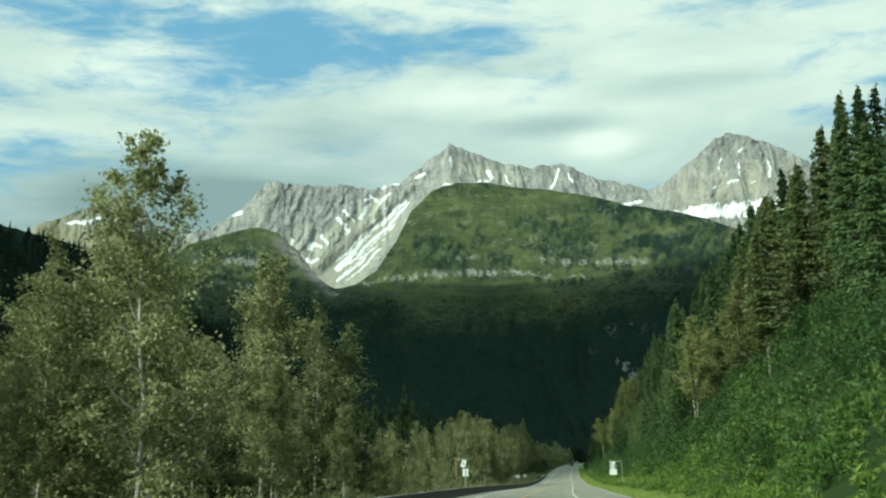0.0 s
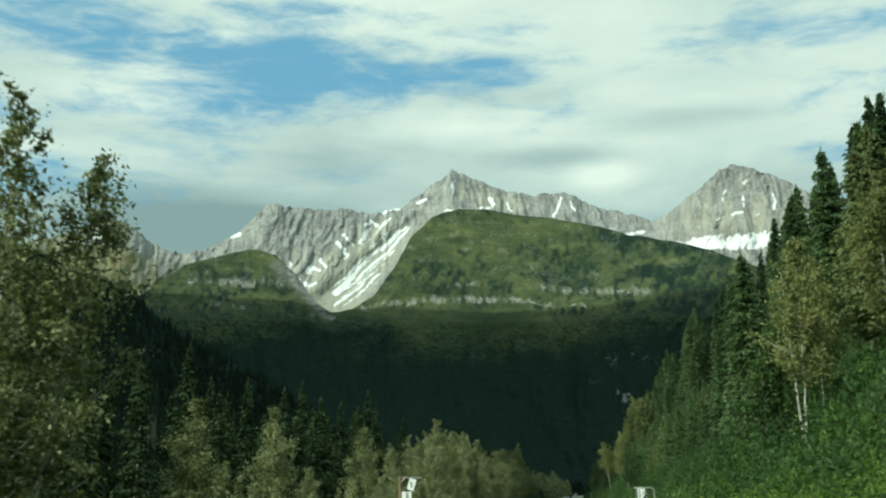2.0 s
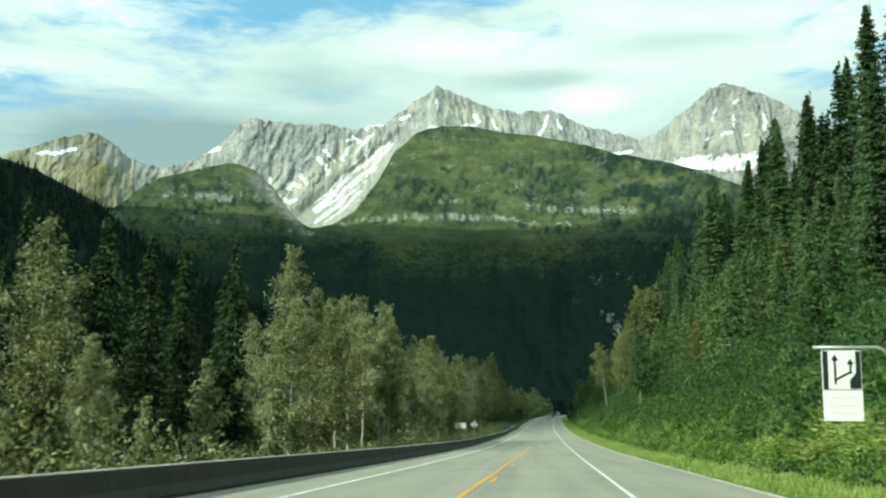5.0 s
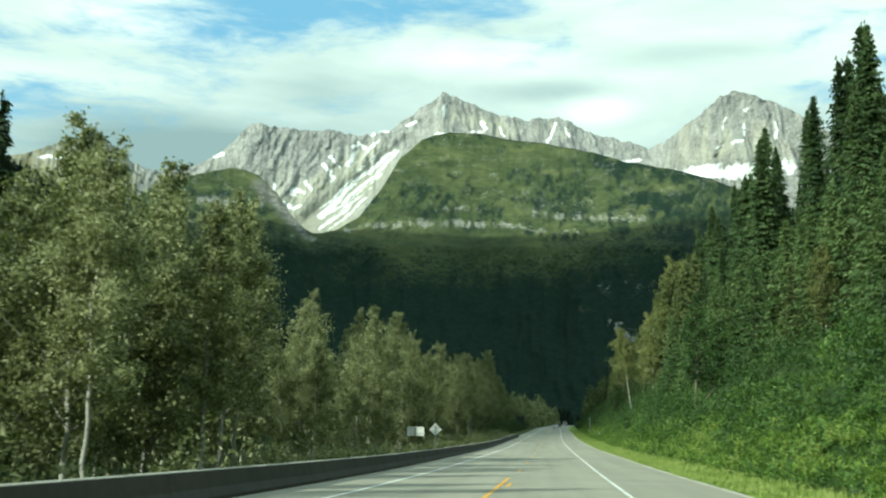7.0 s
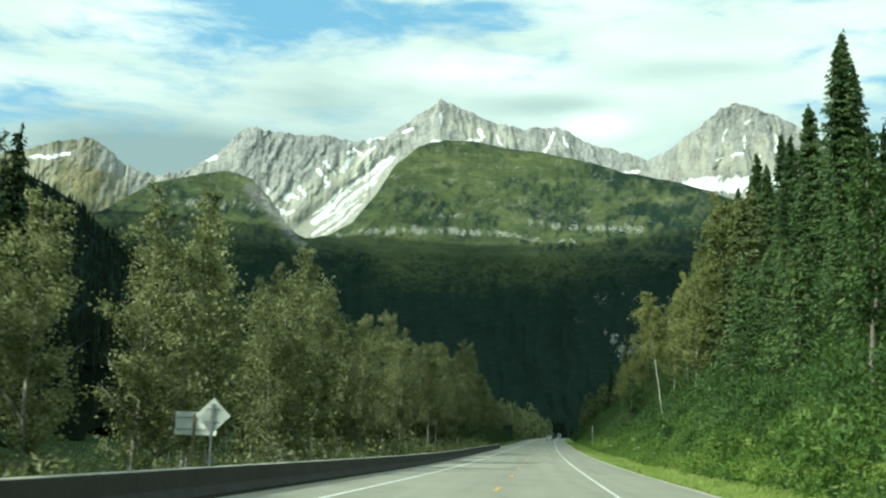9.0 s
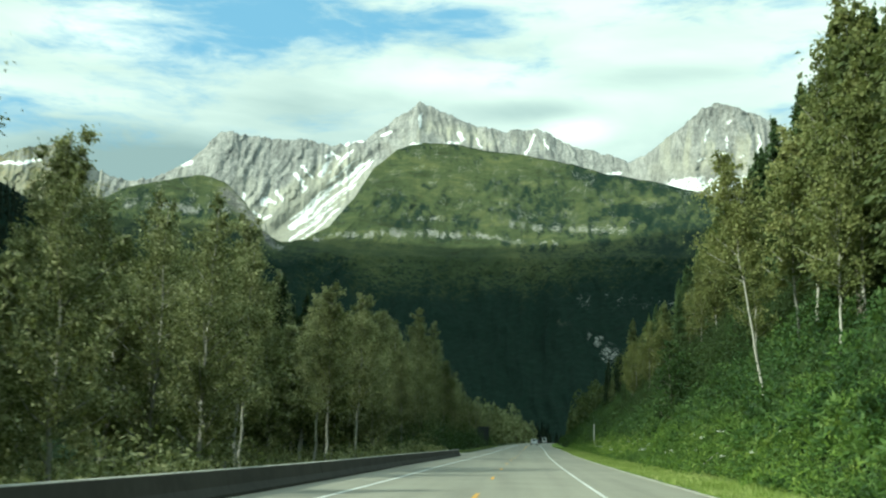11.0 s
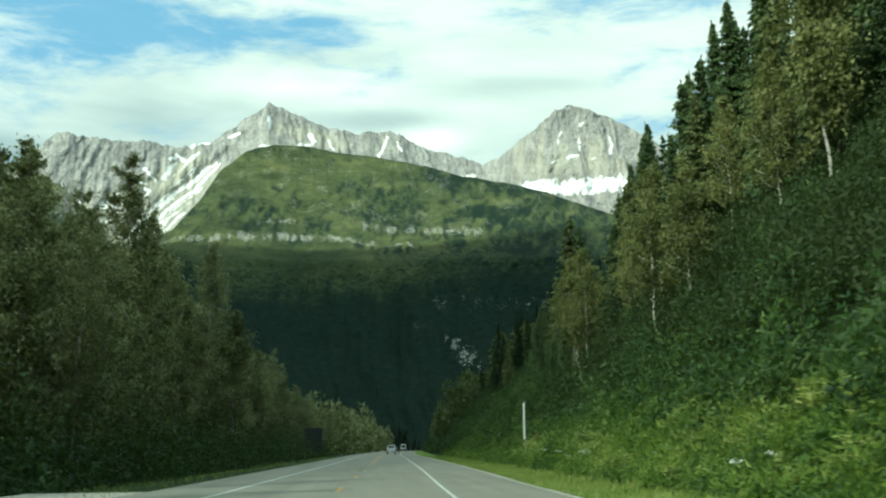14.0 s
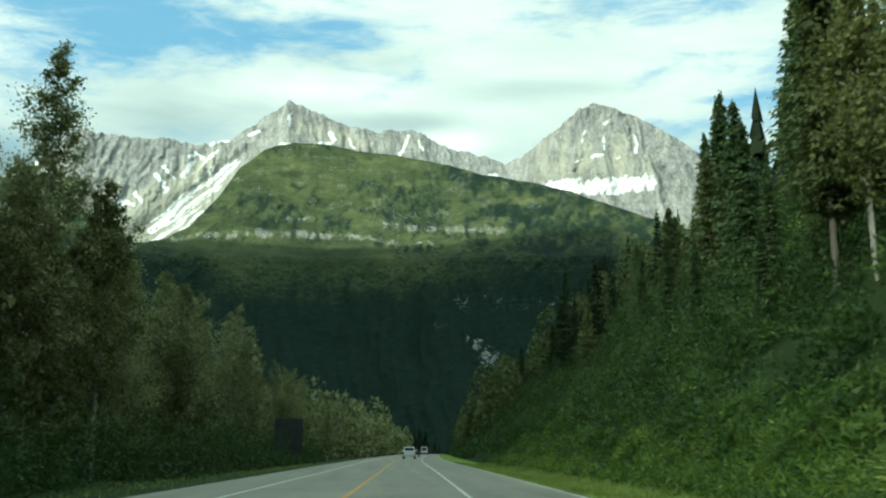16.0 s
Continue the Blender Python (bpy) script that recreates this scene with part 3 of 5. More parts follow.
def range_cover(az, el, v):
    n1, n2 = fbm(az * 1.5, el * 1.5, 5, 31), fbm(az * 6 + el * 3, el * 2, 4, 32)
    wob = 0.5 * (fbm(az * 1.3, el * 1.3, 4, 33) - 0.5) + 0.16 * (fbm(az * 6.5, el * 6.5, 3, 34) - 0.5)
    line = lambda a, b, w0, w1: near_line(az + wob, el - wob, a, b, (w0 * 0.8, w1 * 0.8))
    chute, inside, fan = chute_snow(az, el)
    field = np.clip(1.5 * near_line(az + wob, el - wob, (-7.9, 13.72), (-12.9, 13.8), (0.42, 0.6)), 0, 1) * (0.5 + 0.75 * step(n2, 0.36, 0.56))
    spots = [(9.6, 14.9, 10.0, 14.2, 0.2), (11.4, 14.1, 10.8, 13.45, 0.18), (11.0, 14.6, 10.5, 14.0, 0.14), (13.8, 13.15, 13.95, 12.7, 0.16), (12.3, 13.15, 12.0, 12.8, 0.2), (12.85, 12.85, 12.5, 12.5, 0.2), (13.3, 12.2, 12.65, 11.85, 0.16), (9.7, 15.25, 9.15, 15.1, 0.14),
             (8.8, 15.82, 7.85, 16.05, 0.13), (4.95, 17.35, 5.0, 16.75, 0.14), (6.95, 16.3, 6.55, 16.45, 0.14), (5.35, 15.95, 2.8, 16.05, 0.11), (2.9, 16.6, 2.65, 16.15, 0.10), (1.9, 16.3, 1.6, 15.9, 0.10), (-0.65, 15.5, -1.05, 16.45, 0.10), (-1.7, 16.3, -1.8, 15.7, 0.09), (-4.7, 14.45, -5.65, 14.65, 0.18), (-6.9, 13.9, -7.4, 13.8, 0.2),
             (-10.35, 15.25, -10.85, 15.3, 0.15), (-12.4, 15.95, -12.45, 15.3, 0.16), (-11.2, 16.9, -10.95, 16.75, 0.11), (-9.5, 15.0, -9.8, 15.1, 0.09), (-11.5, 15.1, -11.8, 15.15, 0.08), (-10.9, 16.1, -11.0, 15.6, 0.08), (-9.9, 16.4, -9.8, 15.8, 0.07), (25.8, 13.4, 24.0, 13.75, 0.15), (17.1, 14.2, 16.8, 14.3, 0.16)]
    snow = np.maximum.reduce([field, chute] + [0.9 * line((a, b), (c, d), w * 1.3, w * 1.3) for a, b, c, d, w in spots])
    snow = 1.15 * snow * (0.75 + 0.4 * n2)
    gully = step(fbm(az * 3.2 + 0.5 * el, el * 0.4, 3, 37), 0.5, 0.64)  # pale runnels down the faces
    scree = 0.95 * fan + 0.85 * gully * np.clip(1.6 * line((-8.4, 15.6), (-12.5, 15.4), 1.5, 1.5), 0, 1) + 0.6 * gully * np.clip(1.6 * line((6.0, 16.6), (-1.5, 16.0), 0.9, 0.7), 0, 1) + 0.5 * np.clip(1.5 * line((-7.5, 14.6), (-12.8, 14.6), 0.8, 1.0), 0, 1) + 0.6 * line((4.4, 17.0), (1.6, 16.2), 0.6, 0.8) + 0.45 * gully * step(az, 8.0, 9.5) * step(14.8 - el, 0.0, 1.5)
    slope = step(az, 21.8, 22.8) + 0.7 * step(az, 19.0, 21.0) * (1 - step(el, 12.8, 13.6))
    grass = 0.62 * slope * (0.55 + 0.6 * n1) + 0.65 * step(13.0 - el + 2.0 * (n1 - 0.5), 0.0, 1.2) * step(az, 14, 16.5) + 0.35 * fan * step(12.2 - el, 0.0, 1.5)
    return np.stack([np.clip(snow, 0, 1), np.clip(grass * (1 - inside * step(el, 11.5, 12.5)), 0, 1), 0 * az, np.clip(scree, 0, 1)], -1)


def hill_relief(az, el, v):
    wob = 2.0 * (fbm(az * 0.5, el * 0.5, 4, 40) - 0.5)
    high = step(el, 6.5, 11.5)
    spur = fbm(az * 0.95 + el * 0.75 + 0.6 * wob, el * 0.45 - az * 0.1, 5, 41, 0.55, True)
    knob = fbm(az * 3.4 + wob, el * 3.8, 5, 42, 0.62, True)
    fall = fbm(az * 0.75 + 0.3 * wob, el * 0.16, 5, 47, 0.5, True)
    ledge = 26 * step(np.sin(2.6 * el + 1.2 * wob), 0.2, 0.9) * step(12.6 - el, 0.0, 1.0) * step(el, 10.4, 11.2)
    return (high * (62 * spur + 20 * knob + ledge) + (1 - high) * (75 * fall + 7 * knob)) * step(1.0 - v, 0.0, 0.12)


def hill_cover(az, el, v):
    n1 = fbm(az * 0.9, el * 1.6, 5, 43)
    n2 = fbm(az * 2.7, el * 2.9, 5, 44, 0.6)
    n3 = fbm(az * 3.6, el * 1.2, 3, 45)
    n4 = fbm(az * 1.5 + 0.4 * el, el * 0.22, 4, 48)
    wob = 0.35 * (fbm(az * 1.6, el * 0.4, 4, 46) - 0.5)
    line = lambda a, b, w0, w1: near_line(az, el + wob, a, b, (w0, w1))
    bare = np.maximum.reduce([0.70 * line((10.1, 10.9), (7.5, 11.2), 0.22, 0.30), 0.74 * line((7.5, 11.2), (3.5, 11.35), 0.32, 0.32), 0.66 * line((3.5, 11.3), (0.3, 11.1), 0.30, 0.2), 0.55 * line((0.3, 11.0), (-2.4, 10.9), 0.14, 0.12), 0.5 * line((5.5, 12.0), (3.6, 12.15), 0.22, 0.2), 0.55 * line((0.2, 11.85), (-6.0, 11.5), 0.34, 0.3),
                              0.6 * line((19.5, 11.9), (14.6, 12.1), 0.3, 0.4), 0.5 * line((18.5, 10.9), (16.5, 10.8), 0.25, 0.25), 0.6 * line((12.9, 10.45), (11.6, 10.4), 0.22, 0.18)]) * (0.3 + 0.85 * step(n3, 0.36, 0.62))
    bare = np.maximum(bare, 0.20 * step(fbm(az * 2.2 + 7, el * 3.0, 4, 52), 0.50, 0.66) * step(el, 11.3, 12.2))
    scar = step(fbm(az * 4.5 + el * 1.5, el * 0.8, 4, 49), 0.42, 0.6)
    bare = np.maximum(bare, scar * np.maximum(0.62 * line((-4.0, 6.2), (-5.6, 4.7), 0.5, 0.8), 0.22 * line((-3.4, 8.0), (-8.6, 7.9), 0.7, 0.8)))
    cliff = line((14.6, 12.9), (12.2, 10.5), 0.8, 0.5)
    crest = np.maximum(line((6.8, 14.6), (-1.5, 14.9), 1.1, 0.7), line((18.0, 12.9), (15.4, 13.3), 0.7, 0.6))
    under = line((9.6, 10.5), (0.0, 10.4), 0.6, 0.5)
    grass = np.clip(step(el, 4.5, 8.5) * (0.85 + 0.35 * n1) - 0.9 * cliff, 0, 1)
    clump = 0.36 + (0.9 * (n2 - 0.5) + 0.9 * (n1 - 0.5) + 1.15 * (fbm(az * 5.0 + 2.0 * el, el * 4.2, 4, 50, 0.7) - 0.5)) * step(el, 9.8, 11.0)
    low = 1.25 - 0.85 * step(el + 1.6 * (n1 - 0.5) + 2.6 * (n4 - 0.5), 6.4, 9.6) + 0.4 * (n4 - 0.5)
    # extra forest at the saddle and to the right paints in the shade there
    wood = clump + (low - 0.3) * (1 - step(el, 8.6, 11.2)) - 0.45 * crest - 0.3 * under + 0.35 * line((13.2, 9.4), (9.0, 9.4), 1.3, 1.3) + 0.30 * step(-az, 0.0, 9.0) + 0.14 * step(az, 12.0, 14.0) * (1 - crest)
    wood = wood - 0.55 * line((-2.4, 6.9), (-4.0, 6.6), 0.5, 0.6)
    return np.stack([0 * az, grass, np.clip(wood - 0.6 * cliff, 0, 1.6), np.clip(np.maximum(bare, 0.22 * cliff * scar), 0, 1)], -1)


def hill_reach(az, v):
    el = -0.4 + (profile(SHOULDER)(az) + 0.4) * v
    return 2000 + 950 * np.clip((el + 0.4) / 10.4, 0, 1) ** 0.85 + 1300 * np.clip(el - 10.0, 0, None) / 5.3 - 12 * np.abs(az - 2)


mountain("mountain_range", np.concatenate([np.arange(34, 28, -0.3), np.arange(28, -15, -0.065), np.arange(-15, -24.01, -0.3)]), jagged(CREST, 7), profile([(-30, 8.0), (40, 8.0)]), lambda az, v: 3960 + (4540 - 3960) * v - 420 * step(-az, 5.5, 9.5) * v, range_relief, range_cover, 150, M_RANGE,
         "jagged grey mountain range with snow chutes and patches")
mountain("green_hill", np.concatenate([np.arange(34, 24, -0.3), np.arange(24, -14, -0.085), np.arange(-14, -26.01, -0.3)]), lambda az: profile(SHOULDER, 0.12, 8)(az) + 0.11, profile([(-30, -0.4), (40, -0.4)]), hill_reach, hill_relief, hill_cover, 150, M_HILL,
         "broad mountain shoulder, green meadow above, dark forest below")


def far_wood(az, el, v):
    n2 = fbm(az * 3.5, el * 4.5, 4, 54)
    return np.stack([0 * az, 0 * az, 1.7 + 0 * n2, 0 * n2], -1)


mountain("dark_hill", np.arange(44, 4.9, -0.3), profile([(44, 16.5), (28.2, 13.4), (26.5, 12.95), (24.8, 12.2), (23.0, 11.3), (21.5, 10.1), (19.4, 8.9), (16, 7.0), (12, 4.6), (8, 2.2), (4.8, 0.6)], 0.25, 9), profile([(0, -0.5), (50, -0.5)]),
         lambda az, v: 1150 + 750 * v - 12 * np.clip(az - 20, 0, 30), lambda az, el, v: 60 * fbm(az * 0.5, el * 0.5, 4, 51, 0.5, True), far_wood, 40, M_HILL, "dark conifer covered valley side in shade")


def build_shade_ridge():
    """A high ridge added on the camera's left, beyond the view, to keep the low sun off the valley ahead."""
    ys, xs = np.arange(-2600, 2701, 45.0), np.linspace(0, 1, 27)
    Y, U = np.meshgrid(ys, xs, indexing="ij")
    crest = np.interp(ys, RIDGE_Y, RIDGE_H)[:, None]
    h = crest * (1 - np.abs(2 * U - 1)) ** 0.8 + 140 * (fbm(Y / 500, U * 5, 5, 61, 0.5, True) - 0.5) * np.clip(4 * (1 - np.abs(2 * U - 1)), 0, 1) * np.clip(3 * np.abs(2 * U - 1), 0, 1)
    X = -900 - 1800 * U - 0.08 * Y
    me = raw_mesh("valley_wall", np.stack([X, Y, h - 5], -1).reshape(-1, 3), grid_faces(len(ys), len(xs)), M_HILL, True)
    tint = me.color_attributes.new("cover", "FLOAT_COLOR", "POINT")
    wood = np.clip(1.3 - h / 1200, 0, 1)
    tint.data.foreach_set("color", np.stack([0 * h, 0.3 + 0 * h, wood, 0 * h], -1).astype(np.float32).ravel())
    tagged(piece("valley_wall", me), "unseen forested ridge added to shade the valley", "mountain", kind="structure")


# crest of the added ridge, set by where its shadow should end
RIDGE_Y = [-2700, -1700, -1500, -1430, -1380, -1200, -1150, -1080, -1030, -900, -660, -300, 300, 1000, 1112, 1211, 1308, 1400, 1490, 1576, 1700, 1885, 2047, 2183, 2700]
RIDGE_H = [500, 600, 900, 1180, 1205, 1185, 1240, 1286, 1330, 1405, 1600, 1890, 2000, 2490, 2450, 2345, 2212, 2106, 2026, 1950, 1838, 1682, 1510, 1285, 950]
build_shade_ridge()


# ---- trees and plants ----


def leaf_quads(centres, ways, size, rng, narrow=0.6, bend=0.25):
    """Small bent leaves (two triangles each, as one folded quad) at the centres; ways: the direction each hangs to."""
    n = len(centres)
    w = ways / (np.linalg.norm(ways, axis=1, keepdims=True) + 1e-9)
    side = np.cross(w, rng.normal(size=(n, 3)))
    side /= np.linalg.norm(side, axis=1, keepdims=True) + 1e-9
    nrm = np.cross(w, side)
    s = (size * rng.uniform(0.6, 1.35, n))[:, None]
    a, c = centres - w * s * 0.5, centres + w * s * 0.5
    b = centres + side * s * narrow * 0.5 + nrm * s * bend * 0.5
    d = centres - side * s * narrow * 0.5 + nrm * s * bend * 0.5
    return np.stack([a, b, c, d], 1).reshape(-1, 3), np.arange(4 * n).reshape(-1, 4)


def leaf_tris(centres, ways, size, rng, narrow=0.8, flat=False):
    """Small leaves of one triangle each."""
    n = len(centres)
    w = ways / (np.linalg.norm(ways, axis=1, keepdims=True) + 1e-9)
    side = np.cross(w, np.array([0, 0, 1.0]) + rng.normal(size=(n, 3)) * 0.8 if flat else rng.normal(size=(n, 3)))
    side /= np.linalg.norm(side, axis=1, keepdims=True) + 1e-9
    s = (size * rng.uniform(0.6, 1.35, n))[:, None]
    pts = np.stack([centres - w * s * 0.5 + side * s * narrow * 0.5, centres - w * s * 0.3 - side * s * narrow * 0.5, centres + w * s * 0.6], 1)
    return pts.reshape(-1, 3), np.arange(3 * n).reshape(-1, 3)


def tube(points, radii, sides=7):
    """A tapered tube along points."""
    points = np.asarray(points, float)
    k = len(points)
    ways = np.gradient(points, axis=0)
    ways /= np.linalg.norm(ways, axis=1, keepdims=True) + 1e-9
    ref = np.where(np.abs(ways[:, 2:3]) > 0.9, np.array([[1.0, 0, 0]]), np.array([[0, 0, 1.0]]))
    u = np.cross(ways, ref)
    u /= np.linalg.norm(u, axis=1, keepdims=True)
    v = np.cross(ways, u)
    ang = np.arange(sides) * 2 * math.pi / sides
    ring = points[:, None] + np.asarray(radii)[:, None, None] * (u[:, None] * np.cos(ang)[None, :, None] + v[:, None] * np.sin(ang)[None, :, None])
    i = np.arange(k * sides).reshape(k, sides)
    j = np.roll(i, -1, axis=1)
    faces = np.stack([i[:-1], j[:-1], j[1:], i[1:]], -1).reshape(-1, 4)
    return ring.reshape(-1, 3), faces


def joined(chunks):
    verts, faces, at = [], [], 0
    for v, f in chunks:
        verts.append(v)
        faces.append(f + at)
        at += len(v)
    return np.concatenate(verts), np.concatenate(faces)


def broadleaf(seed, height, spread, leaves, leaf, pale=True, low=0.2, material_leaf=None, lean=0.0, stems=1, tris=False, girth=1.0, taper=0.8):
    """A slim cottonwood: one or more stems, rising limbs, a ragged crown of leaf clumps. Returns the trunk's and the crown's mesh."""
    rng = np.random.default_rng(seed)
    wood_v, wood_f, spots, outs, at = [], [], [], [], 0
    rings, sides = 20, 7
    for st in range(stems):
        hgt = height * (1 if st == 0 else rng.uniform(0.65, 0.92))
        off = rng.normal(size=2) * (0.0 if st == 0 else 0.8)
        t = np.linspace(0, 1, rings)
        sway = np.cumsum(rng.normal(size=(rings, 2)) * (0.012 if girth == 1.0 else 0.007) * hgt, axis=0) * 0.5 + (t[:, None] + 0.6 * step(t, 0, 0.3)[:, None]) * off + np.array([[lean * hgt, 0]]) * t[:, None] ** 1.4
        line = np.column_stack([sway - sway[0], t * hgt])
        line[0, 2] = -0.4
        v, f = tube(line, girth * 0.0105 * hgt * (1 - 0.93 * t) + 0.012, sides)
        start = at
        f = f + at
        if st:  # the stems share one foot
            f = np.where(f < start + sides, f - start, f)
        wood_v.append(v)
        wood_f.append(f)
        at += len(v)
        limbs = int(22 + 14 * (hgt / 16))
        for b in range(limbs):
            fr = low + (0.97 - low) * ((b + rng.uniform(0, 0.8)) / limbs)
            base = np.array([np.interp(fr, t, line[:, k]) for k in range(3)])
            ang = b * 2.4 + rng.uniform(-0.6, 0.6)
            rel = (fr - low) / (1 - low)
            span = spread * (0.35 + 0.65 * math.sin(min(1, rel * 1.9 + 0.22) * math.pi * 0.5)) * (1 - rel) ** taper * rng.uniform(0.6, 1.25) + 0.2
            rise = rng.uniform(0.35, 0.95) + 0.7 * rel
            way = np.array([math.cos(ang), math.sin(ang), rise])
            way /= np.linalg.norm(way)
            s = np.linspace(0, 1, 3)[:, None]
            limb = base + way * span * 1.15 * s + np.array([0, 0, 0.10 * span]) * s**2
            v, f = tube(limb, (0.0045 * hgt * (1 - fr) + 0.014) * np.array([1, 0.65, 0.15]), 3)
            i, j = min(int(fr * (rings - 1) + 0.5), rings - 1), int(ang * sides / (2 * math.pi)) % sides
            root = start + i * sides + np.array([j, (j + 1) % sides, (j + 2) % sides])
            wood_v.append(v[3:])
            wood_f.append(np.where(f < 3, root[np.clip(f, 0, 2)], f - 3 + at))
            at += len(v) - 3
            for c in range(max(2, int(2 + span * 2.6))):
                q = rng.uniform(0.22, 1.03)
                spots.append(base + way * span * 1.15 * q + np.array([0, 0, 0.1 * span * q * q]) + rng.normal(size=3) * 0.2 * (0.5 + span * 0.2))
                outs.append(way)
    spots, outs = np.array(spots), np.array(outs)
    pick = rng.integers(0, len(spots), leaves)
    size = np.clip(rng.gamma(2.4, 0.135, leaves), 0, 0.62)[:, None] * (height / 16) ** 0.5
    size = np.where(spots[pick][:, 2:] > 0.86 * height, size * 0.5, size)
    cen = spots[pick] + np.clip(rng.normal(size=(leaves, 3)), -1.35, 1.35) * size * np.array([1, 1, 0.85])
    ways = outs[pick] * 0.4 + rng.normal(size=(leaves, 3)) * 0.8 + np.array([0, 0, -0.5])
    lv, lf = leaf_tris(cen, ways, leaf, rng) if tris else leaf_quads(cen, ways, leaf, rng, 0.75)
    return raw_mesh("trunk", np.concatenate(wood_v), np.concatenate(wood_f), M_PALE_BARK if pale else M_BARK, True), raw_mesh("crown", lv, lf, material_leaf or M_BROADLEAF)


def conifer(seed, height, spread, gap=0.42, per=7, sprays=7, bare=0.06, ragged=0.3, material_leaf=None, fat=1.7):
    """A spruce: straight trunk and whorls of drooping boughs made of flat needle sprays."""
    rng = np.random.default_rng(seed)
    t = np.linspace(0, 1, 9)
    line = np.column_stack([np.cumsum(rng.normal(size=(9, 2)) * 0.003 * height, axis=0), t * height])
    line[0, 2] = -0.5
    wood = [tube(line, 0.011 * height * (1 - 0.96 * t) + 0.01, 7)]
    cen, way, size = [], [], []
    z = bare * height
    while z < height * 0.985:
        f = z / height
        full = spread * (1 - f) ** 0.78 * min(1.0, 0.45 + (f - bare) * 4) + 0.10
        for b in range(per):
            if rng.random() < 0.12:
                continue
            ang = rng.uniform(0, 2 * math.pi)
            span = full * rng.uniform(1 - ragged * 1.6, 1 + ragged * 0.6)
            droop = 0.28 + 0.22 * rng.random() - 0.55 * f**3
            n = max(3, int(sprays * (0.45 + 0.55 * span / spread)))
            s = (np.arange(n) + 0.6 + 0.5 * rng.random(n)) / (n + 0.4)
            out = np.array([math.cos(ang), math.sin(ang), 0])
            side = np.array([-math.sin(ang), math.cos(ang), 0])
            swing = np.where(np.arange(n) % 2 == 0, 1, -1) * (1 - s * 0.7) * span * 0.24 * rng.uniform(0.5, 1.3, n)
            p = out * (s * span)[:, None] + side * swing[:, None]
            p[:, 2] = z - droop * span * s + 0.18 * span * s**2 + rng.normal(size=n) * 0.06
            p[:, :2] += np.array([np.interp(f, t, line[:, 0]), np.interp(f, t, line[:, 1])])
            cen.append(p)
            way.append(out + side * (np.sign(swing) * 0.8)[:, None] + np.array([0, 0, -0.85]) + rng.normal(size=(n, 3)) * 0.2)
            size.append(np.full(n, 0.30 + 0.30 * span / max(n, 1) * 2.2))
        z += gap * rng.uniform(0.7, 1.3) * (1.15 - 0.5 * f)
    top = 10
    cen.append(np.column_stack([rng.normal(size=(top, 2)) * 0.06, np.linspace(0.95, 1.01, top) * height]))
    way.append(np.column_stack([rng.normal(size=(top, 2)) * 0.4, np.ones(top)]))
    size.append(np.full(top, 0.35))
    cen, way, size = np.concatenate(cen), np.concatenate(way), np.concatenate(size)
    lv, lf = leaf_tris(cen, way, size * fat, rng, 0.6, True)
    wv, wf = joined(wood)
    return raw_mesh("trunk", wv, wf, M_BARK, True), raw_mesh("crown", lv, lf, material_leaf or M_NEEDLES)


def tree_thing(name, meshes, label, group):
    ob = new(name)
    piece("trunk", meshes[0], ob)
    piece("crown", meshes[1], ob)
    return tagged(ob, label, "tree", group)


TALL = {}


def tall_of(ob):
    """The height of a tree kind."""
    if ob.name not in TALL:
        TALL[ob.name] = max(v.co.z for v in ob.children[1].data.vertices)
    return TALL[ob.name]


def planted(kinds, x, y, size, turn, sink=0.15):
    """A copy of one of the tree kinds, standing on the ground."""
    ob = copy_thing(kinds, pose(x, y, ground_at(x, y) - sink, 0, 0, math.degrees(turn)))
    ob.scale = (size, size, size)
    return ob


def first_place(ob, x, y, size=1.0):
    ob.matrix_basis = pose(x, y, ground_at(x, y) - 0.15)
    ob.scale = (size, size, size)
    return ob


G_LEFT, G_RIGHT, G_CON = "cottonwoods beside the road", "trees on the roadside bank", "spruces of the valley forest"
L_BROAD = "slim cottonwood with grey-green leaves and pale trunk"
L_ALDER = "young broadleaf tree with fresh green leaves on the bank"
L_SPRUCE = "tall dark green spruce with drooping boughs"
near_broad = [tree_thing("cottonwood", broadleaf(100 + k, h, s, 19000, 0.155, True, low, stems=st, tris=True, girth=0.7, taper=(0.58, 0.8, 0.72, 0.8, 0.7)[k]), L_BROAD, G_LEFT) for k, (h, s, low, st) in enumerate([(16, 3.8, 0.12, 1), (15, 3.2, 0.12, 2), (17, 3.3, 0.30, 1), (13, 3.2, 0.12, 2), (16, 3.1, 0.28, 1)])]
far_broad = [tree_thing("cottonwood", broadleaf(130 + k, h, s, 2700, 0.5, True, low, stems=1, tris=True), L_BROAD, G_LEFT) for k, (h, s, low) in enumerate([(16, 3.4, 0.1), (14, 3.1, 0.08), (17, 3.0, 0.15)])]
near_spruce = [tree_thing("spruce", conifer(200 + k, h, s, 0.42, 10, 25, bare, fat=1.2), L_SPRUCE, G_CON) for k, (h, s, bare) in enumerate([(24, 4.3, 0.02), (22, 3.8, 0.04), (20, 4.2, 0.02), (26, 4.0, 0.06)])]
far_spruce = [tree_thing("spruce", conifer(230 + k, h, s, 0.62, 8, 11, 0.03, material_leaf=M_SHADED_NEEDLES, fat=1.35), L_SPRUCE, G_CON) for k, (h, s) in enumerate([(22, 4.2), (25, 4.0), (19, 3.8)])]
L_YOUNG = "young bright green spruce with full boughs on the bank"
